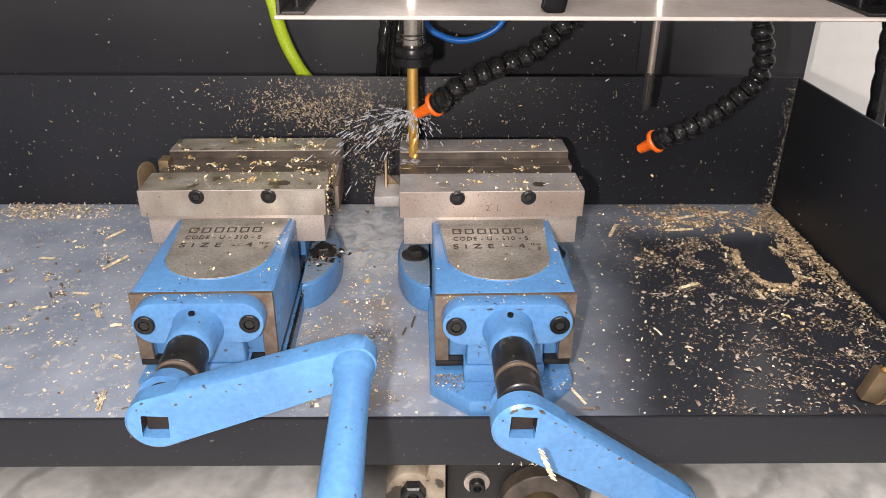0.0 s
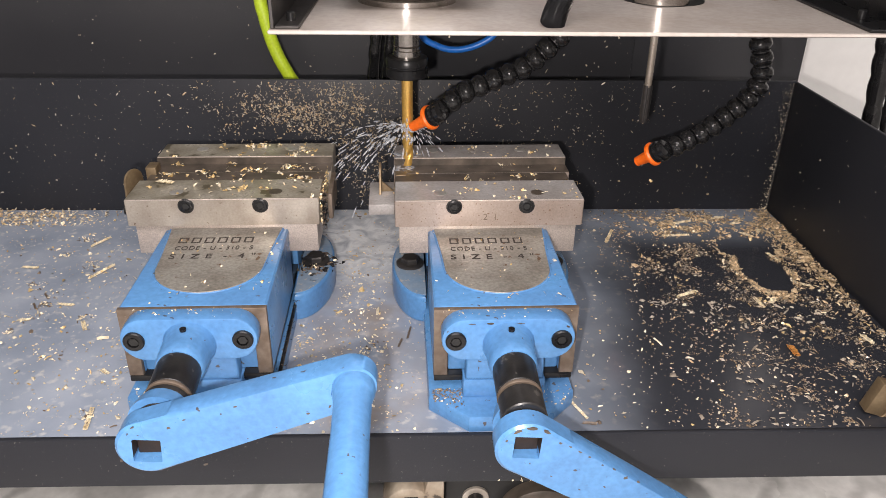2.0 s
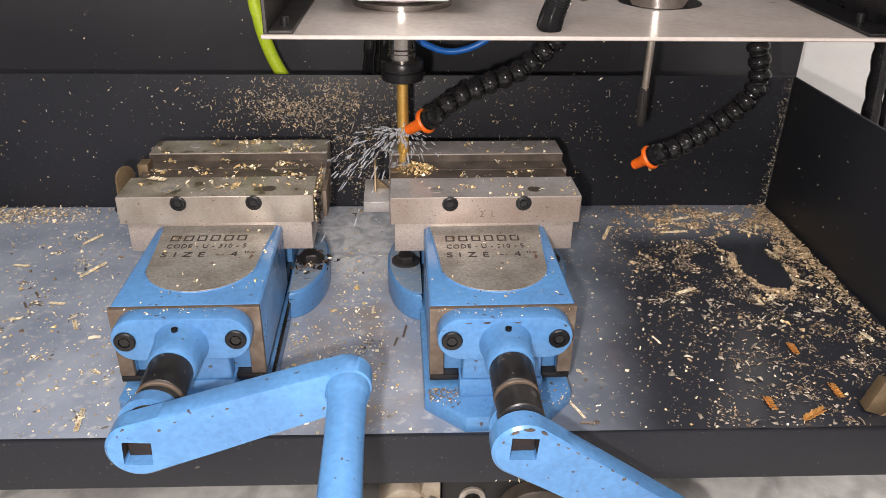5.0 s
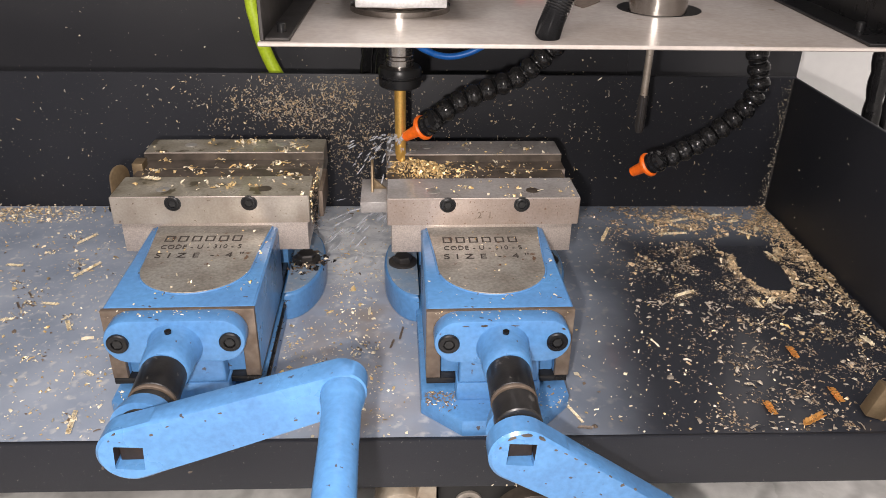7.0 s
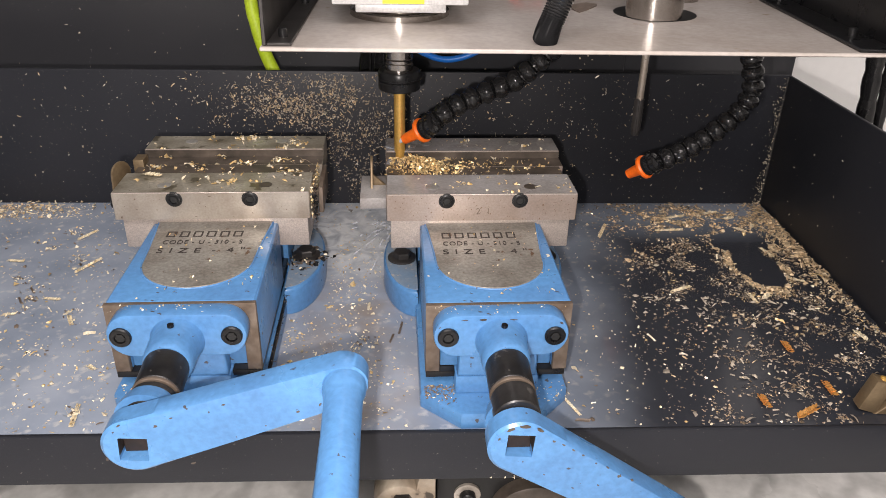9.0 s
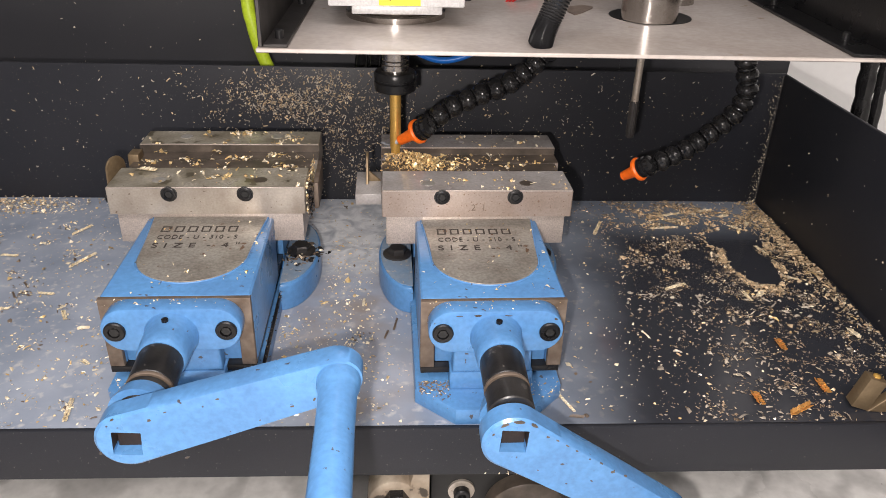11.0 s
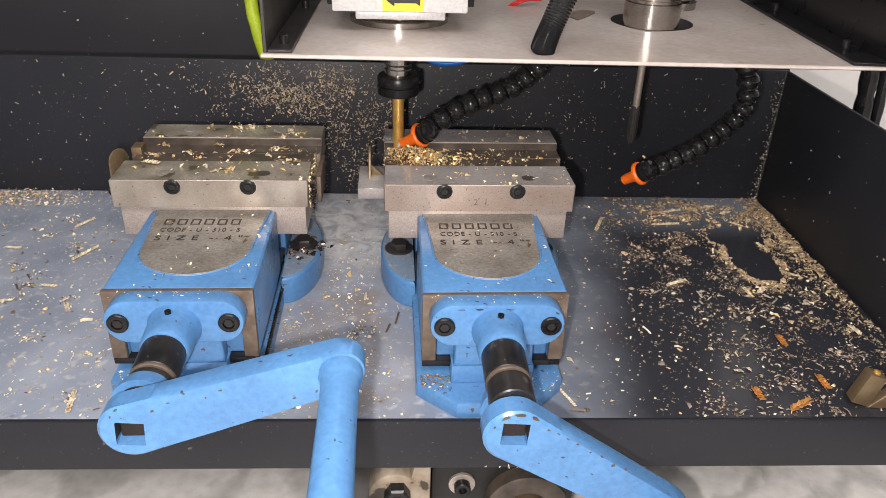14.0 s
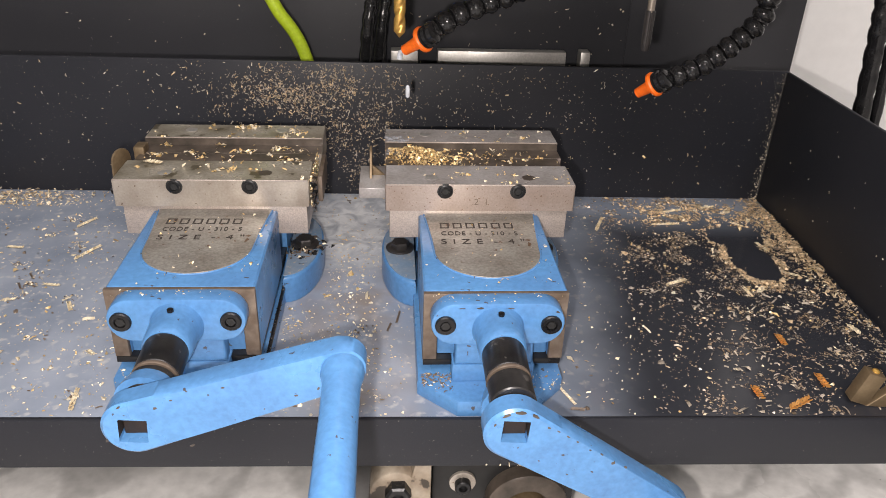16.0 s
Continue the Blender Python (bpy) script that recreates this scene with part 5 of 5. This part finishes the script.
for p, q in (((0.1030, 0.1134), (0.0934, 0.0925)), ((0.1476, 0.1214), (0.1660, 0.1269)), ((0.1201, 0.0195), (0.1341, 0.0258)), ((0.1359, 0.1024), (0.1567, 0.1035)), ((0.1812, 0.1297), (0.1931, 0.1326)),
             ((0.1933, 0.1061), (0.2006, 0.0986)), ((0.2007, 0.0331), (0.2084, 0.0291)), ((0.1662, 0.0165), (0.1669, 0.0046)), ((0.1971, 0.1244), (0.2041, 0.1299)), ((0.1994, 0.0748), (0.2026, 0.0614)),
             ((-0.2560, 0.0977), (-0.2474, 0.1122)), ((-0.2423, 0.0533), (-0.2317, 0.0720)), ((-0.2898, 0.0699), (-0.2784, 0.0678)), ((-0.2651, 0.0060), (-0.2576, 0.0066)), ((-0.2494, 0.0230), (-0.2390, 0.0212)),
             ((-0.2283, 0.0039), (-0.2234, -0.0059)), ((-0.1960, -0.0735), (-0.1936, -0.0905)), ((-0.2020, -0.0430), (-0.1975, -0.0471))):
    laid(p, q, 0.0015, COILCHIP, "pale coiled drill chip lying in the coolant", 1.25)


laid((0.0341, -0.0771), (0.0396, -0.0910), 0.0011, PALECHIP, "thin pale wire-like chip lying on the tray")
laid((0.0368, -0.0937), (0.0436, -0.0948), 0.0014, RAW, "dark coiled chip lying on the tray")


FLYING = [coil((0.03, -0.24, -0.0985), 20, 11, 0.0028, PALECHIP, "pale coiled drill chip thrown off the drill"),
          coil((-0.1768, 0.0262, 0.0756), -18, 7, 0.0023, COILCHIP, "pale coiled drill chip thrown off the drill"),
          coil((0.176, 0.012, 0.0012), 30, 6, 0.0020, COILCHIP, "dull gold coiled drill chip thrown off the drill"),
          coil((0.210, -0.030, 0.0012), 100, 6, 0.0024, COILCHIP, "dull gold coiled drill chip thrown off the drill"),
          coil((0.196, 0.120, 0.0014), 10, 6, 0.0020, COILCHIP, "dull gold coiled drill chip thrown off the drill"),
          coil((0.208, 0.108, 0.0014), 60, 5, 0.0020, COILCHIP, "dull gold coiled drill chip thrown off the drill")]


for p, q in (((-0.2620, 0.0360), (-0.2570, 0.0290)), ((-0.2590, 0.0240), (-0.2522, 0.0200)), ((-0.2640, 0.0250), (-0.2600, 0.0180)), ((-0.0430, -0.0080), (-0.0450, -0.0200)), ((-0.0480, -0.0200), (-0.0500, -0.0280))):
    laid(p, q, 0.0009, RAW, "dark coiled chip lying in the coolant")


def build_pile():
    spots = []
    for k in range(820):
        x = -0.034 + RNG.gauss(0, 0.009) + (RNG.expovariate(70) if k % 2 == 0 else 0)
        y = 0.051 + RNG.gauss(0, 0.008)
        top = 0.0075 * math.exp(-((x + 0.036) / 0.011) ** 2 - ((y - 0.051) / 0.009) ** 2)
        if x > -0.0515:
            spots.append((Vector((x, y, 0.0706 + RNG.random() * top)), RNG.choice((0.0010, 0.0014, 0.0019, 0.0027)), 0.8, FLAT))
    return flakes("swarf_pile", spots, CHIP, "heap of fresh brass swarf round the drill", "swarf pile")


PILE = build_pile()


def build_splash():
    """Coolant thrown off the drill: streaks along their own arcs, in three rigid fans."""
    out = []
    for count, way, spread, slow, fast, last in ((90, 184, 24, 0.45, 0.95, 0.075), (60, 190, 34, 0.25, 0.65, 0.055), (55, -5, 42, 0.15, 0.48, 0.050)):
        b = bmesh.new()
        for k in range(count):
            a, e = radians(RNG.gauss(way, spread)), radians(RNG.gauss(-5, 13))
            v, t = RNG.uniform(slow, fast), last * RNG.random() ** 0.8
            p = Vector((math.cos(a) * math.cos(e) * v * t, math.sin(a) * math.cos(e) * v * t, 0.001 + math.sin(e) * v * t - 4.9 * t * t))
            w = Vector((math.cos(a) * math.cos(e) * v, math.sin(a) * math.cos(e) * v, math.sin(e) * v - 9.8 * t))
            if p.z < -0.05 or (way < 90 and p.z < -0.022) or p.x < -0.058:
                continue
            g = w.length * RNG.uniform(0.003, 0.0085)
            r = RNG.uniform(0.00022, 0.00055) * (1.5 if t < 0.02 else 1.0)
            lathe([(r * 0.25, 0), (r * 0.9, g * 0.25), (r, g * 0.6), (r * 0.7, g * 0.85), (r * 0.2, g)], 7, along(p, p + w), b)
        # froth where the jet meets the drill
        for k in range(12):
            p = Vector((RNG.gauss(0, 0.0020), RNG.gauss(-0.001, 0.0022), RNG.gauss(-0.003, 0.0035)))
            r = RNG.uniform(0.0004, 0.0009)
            lathe([(r * 0.4, -2 * r), (r, -r * 0.3), (r * 0.8, r * 0.9), (r * 0.2, 2 * r)], 8, Matrix.Translation(p), b)
        out.append(solid("coolant_splash", b, SPRAY, "white coolant droplets thrown off the drill", "coolant splash", "stuff", "splashes"))
    return out


def build_froth():
    """Milky froth left on the jaws beside the drilled hole."""
    b = bmesh.new()
    for k in range(70):
        on_rear = k % 2
        x, y = -0.0445 + RNG.gauss(0, 0.0045), (0.070 if on_rear else 0.060) + RNG.gauss(0, 0.003)
        if not -0.0515 < x < -0.02 or (on_rear and y < 0.0655):
            continue
        r = RNG.uniform(0.0005, 0.0019)
        lathe([(r, 0), (r * 0.9, r * 0.12), (r * 0.5, r * 0.22), (r * 0.1, r * 0.25)], 10, pose(x, y, 0.0749 if y > 0.0645 else 0.0704), b)
    return solid("coolant_froth", b, SPRAY, "milky coolant froth lying on the jaws", "coolant froth", "stuff")


build_froth()
SPLASH = build_splash()


def build_jet():
    b = tube(spline([(-0.0402, 0.0615, 0.0744), (-0.0414, 0.0625, 0.0736), (-0.0425, 0.0640, 0.0722), (-0.0430, 0.065, 0.0690)], 6), lambda i: 0.0010 + 0.00004 * i, 12)
    ob = part("coolant_jet", b, MILK, HEAD, "white coolant jet from the nozzle")
    b = lathe([(0.0004, -0.004), (0.0012, -0.0030), (0.0013, 0.0015), (0.0010, 0.0030), (0.0002, 0.0036)], 14)
    drop = part("coolant_drop", b, MILK, HEAD, "white drop of coolant falling from the nozzle")
    return ob, drop


JET, DROP = build_jet()


# ---- what moves ----
def motions():
    head = [(0, .0254), (0.5, .0242), (1, .0232), (1.5, .0223), (2, .0212), (2.5, .0203), (3, .0193), (3.5, .0185), (4, .0180), (6.5, .0138), (7, .0128), (7.5, .0118), (8, .0108), (8.5, .0101),
            (9, .0093), (11.5, .0054), (12, .0045), (12.5, .0035), (13, .0026), (13.5, .0016), (14, .0007), (14.5, 0), (15, -.0008), (15.3, -.0011), (15.4, .0035), (15.5, .0132), (15.6, .0255),
            (15.7, .039), (15.8, .050), (15.9, .055), (16, .0562)]
    walk(HEAD, [(t, pose(0, 0, z)) for t, z in head])
    # the green hose hangs from the head and rises with it
    walk(SUPPLY, [(t, pose(0, 0, z - 0.0200)) for t, z in head])
    lift = [(0, 0), (15.3, 0), (15.4, .005), (15.5, .015), (15.6, .0285), (15.7, .038), (15.8, .0385), (16, .0375)]

    def up(t):
        for (a, p), (b, q) in zip(lift, lift[1:]):
            if t <= b:
                return p + (q - p) * (t - a) / (b - a)
        return lift[-1][1]
    walk(CHUCK, [(k / 10, pose(-0.043, 0.066, 0.1155 + up(k / 10), 0, 0, -70 * k)) for k in range(161)])
    # the jet keeps to its nozzle
    walk(JET, [(0, pose(0, 0, 0)), (16, pose(0, 0, 0))])

    def height(t):
        for (a, p), (b, q) in zip(head, head[1:]):
            if t <= b:
                return p + (q - p) * (t - a) / (b - a)
        return head[-1][1]
    # splashes shake round the drill and die down into the jaws as swarf heaps up
    for n, ob in enumerate(SPLASH):
        rows = []
        for k in range(161):
            t = k / 10
            sink = -0.15 * min(1, max(0, (t - (5.6, 7.4, 5.0)[n]) / 2.6)) ** 2.0
            z = 0.0738 + (height(t) if t < 15.2 else 0.0) + sink
            rows.append((t, pose(-0.043, 0.0625, z, RNG.uniform(-4, 4), RNG.uniform(-6, 6), RNG.uniform(-12, 12))))
        walk(ob, rows)
    walk(PILE, [(0, pose(0, 0, -0.0085)), (2, pose(0, 0, -0.0075)), (4, pose(0, 0, -0.0045)), (6.5, pose(0, 0, -0.0006)), (9, pose(0, 0, 0)), (12, pose(0, 0, 0)), (16, pose(0, 0, 0))])
    # chips fly from the drill and come to rest on the tray
    for ob, t in zip(GOLDCHIP, (1.0, 2.1, 2.7, 3.3)):
        m = ob.matrix_world.copy()
        home = m.translation.copy()
        seat = Vector((-0.030, 0.049, 0.0635))
        rows = [(0, Matrix.Translation(seat) @ pose(0, 0, 0, 0, 0, 40)), (t - 0.1, Matrix.Translation(seat) @ pose(0, 0, 0, 0, 0, 60))]
        for k in range(1, 4):
            f = k / 3
            p = seat.lerp(home, f) + Vector((0, 0, 0.09 * f * (1 - f) * 2))
            rows.append((t - 0.1 + 0.1 * k, Matrix.Translation(p) @ pose(0, 0, 0, 60 * (1 - f), 0, 60 + 50 * f)))
        rows[-1] = (t + 0.2, m)
        walk(ob, rows + [(16, m)])
    rest = [ob.matrix_world.copy() for ob in FLYING]
    walk(FLYING[0], [(0, pose(0.0065, -0.164, 0.030, 0, 68, 20)), (0.1, pose(0.010, -0.19, 0.0, 20, 10, 30)), (0.2, rest[0]), (16, rest[0])])
    inside = pose(-0.030, 0.049, 0.0635, 0, 0, 20)
    walk(FLYING[1], [(0, inside), (1.3, inside), (1.4, pose(-0.08, 0.04, 0.10, 40, 0, 30)), (1.5, pose(-0.155, 0.0, 0.128, 20, 10, 40)), (1.6, pose(-0.165, 0.03, 0.10, 0, 20, 50)), (1.7, rest[1]), (16, rest[1])])
    for ob, m, t, p in zip(FLYING[2:], rest[2:], (0.5, 0.5, 0.8, 1.4), ((0.1486, 0.10, 0.0532), (0.19, -0.0054, 0.0876), (0.1264, 0.06, 0.0609), (0.1946, 0.10, 0.0489))):
        walk(ob, [(0, inside), (t - 0.1, inside), (t, pose(*p, 30, 10, 25)), (t + 0.1, m), (16, m)])
    # a drop stays in the nozzle until it falls at the end
    walk(DROP, [(0, pose(-0.0352, 0.0580, 0.0784)), (15.7, pose(-0.0352, 0.0580, 0.0784)), (15.8, pose(-0.0380, 0.0580, 0.0745)), (15.9, pose(-0.0383, 0.058, 0.066)), (16, pose(-0.0383, 0.058, 0.052))])


motions()
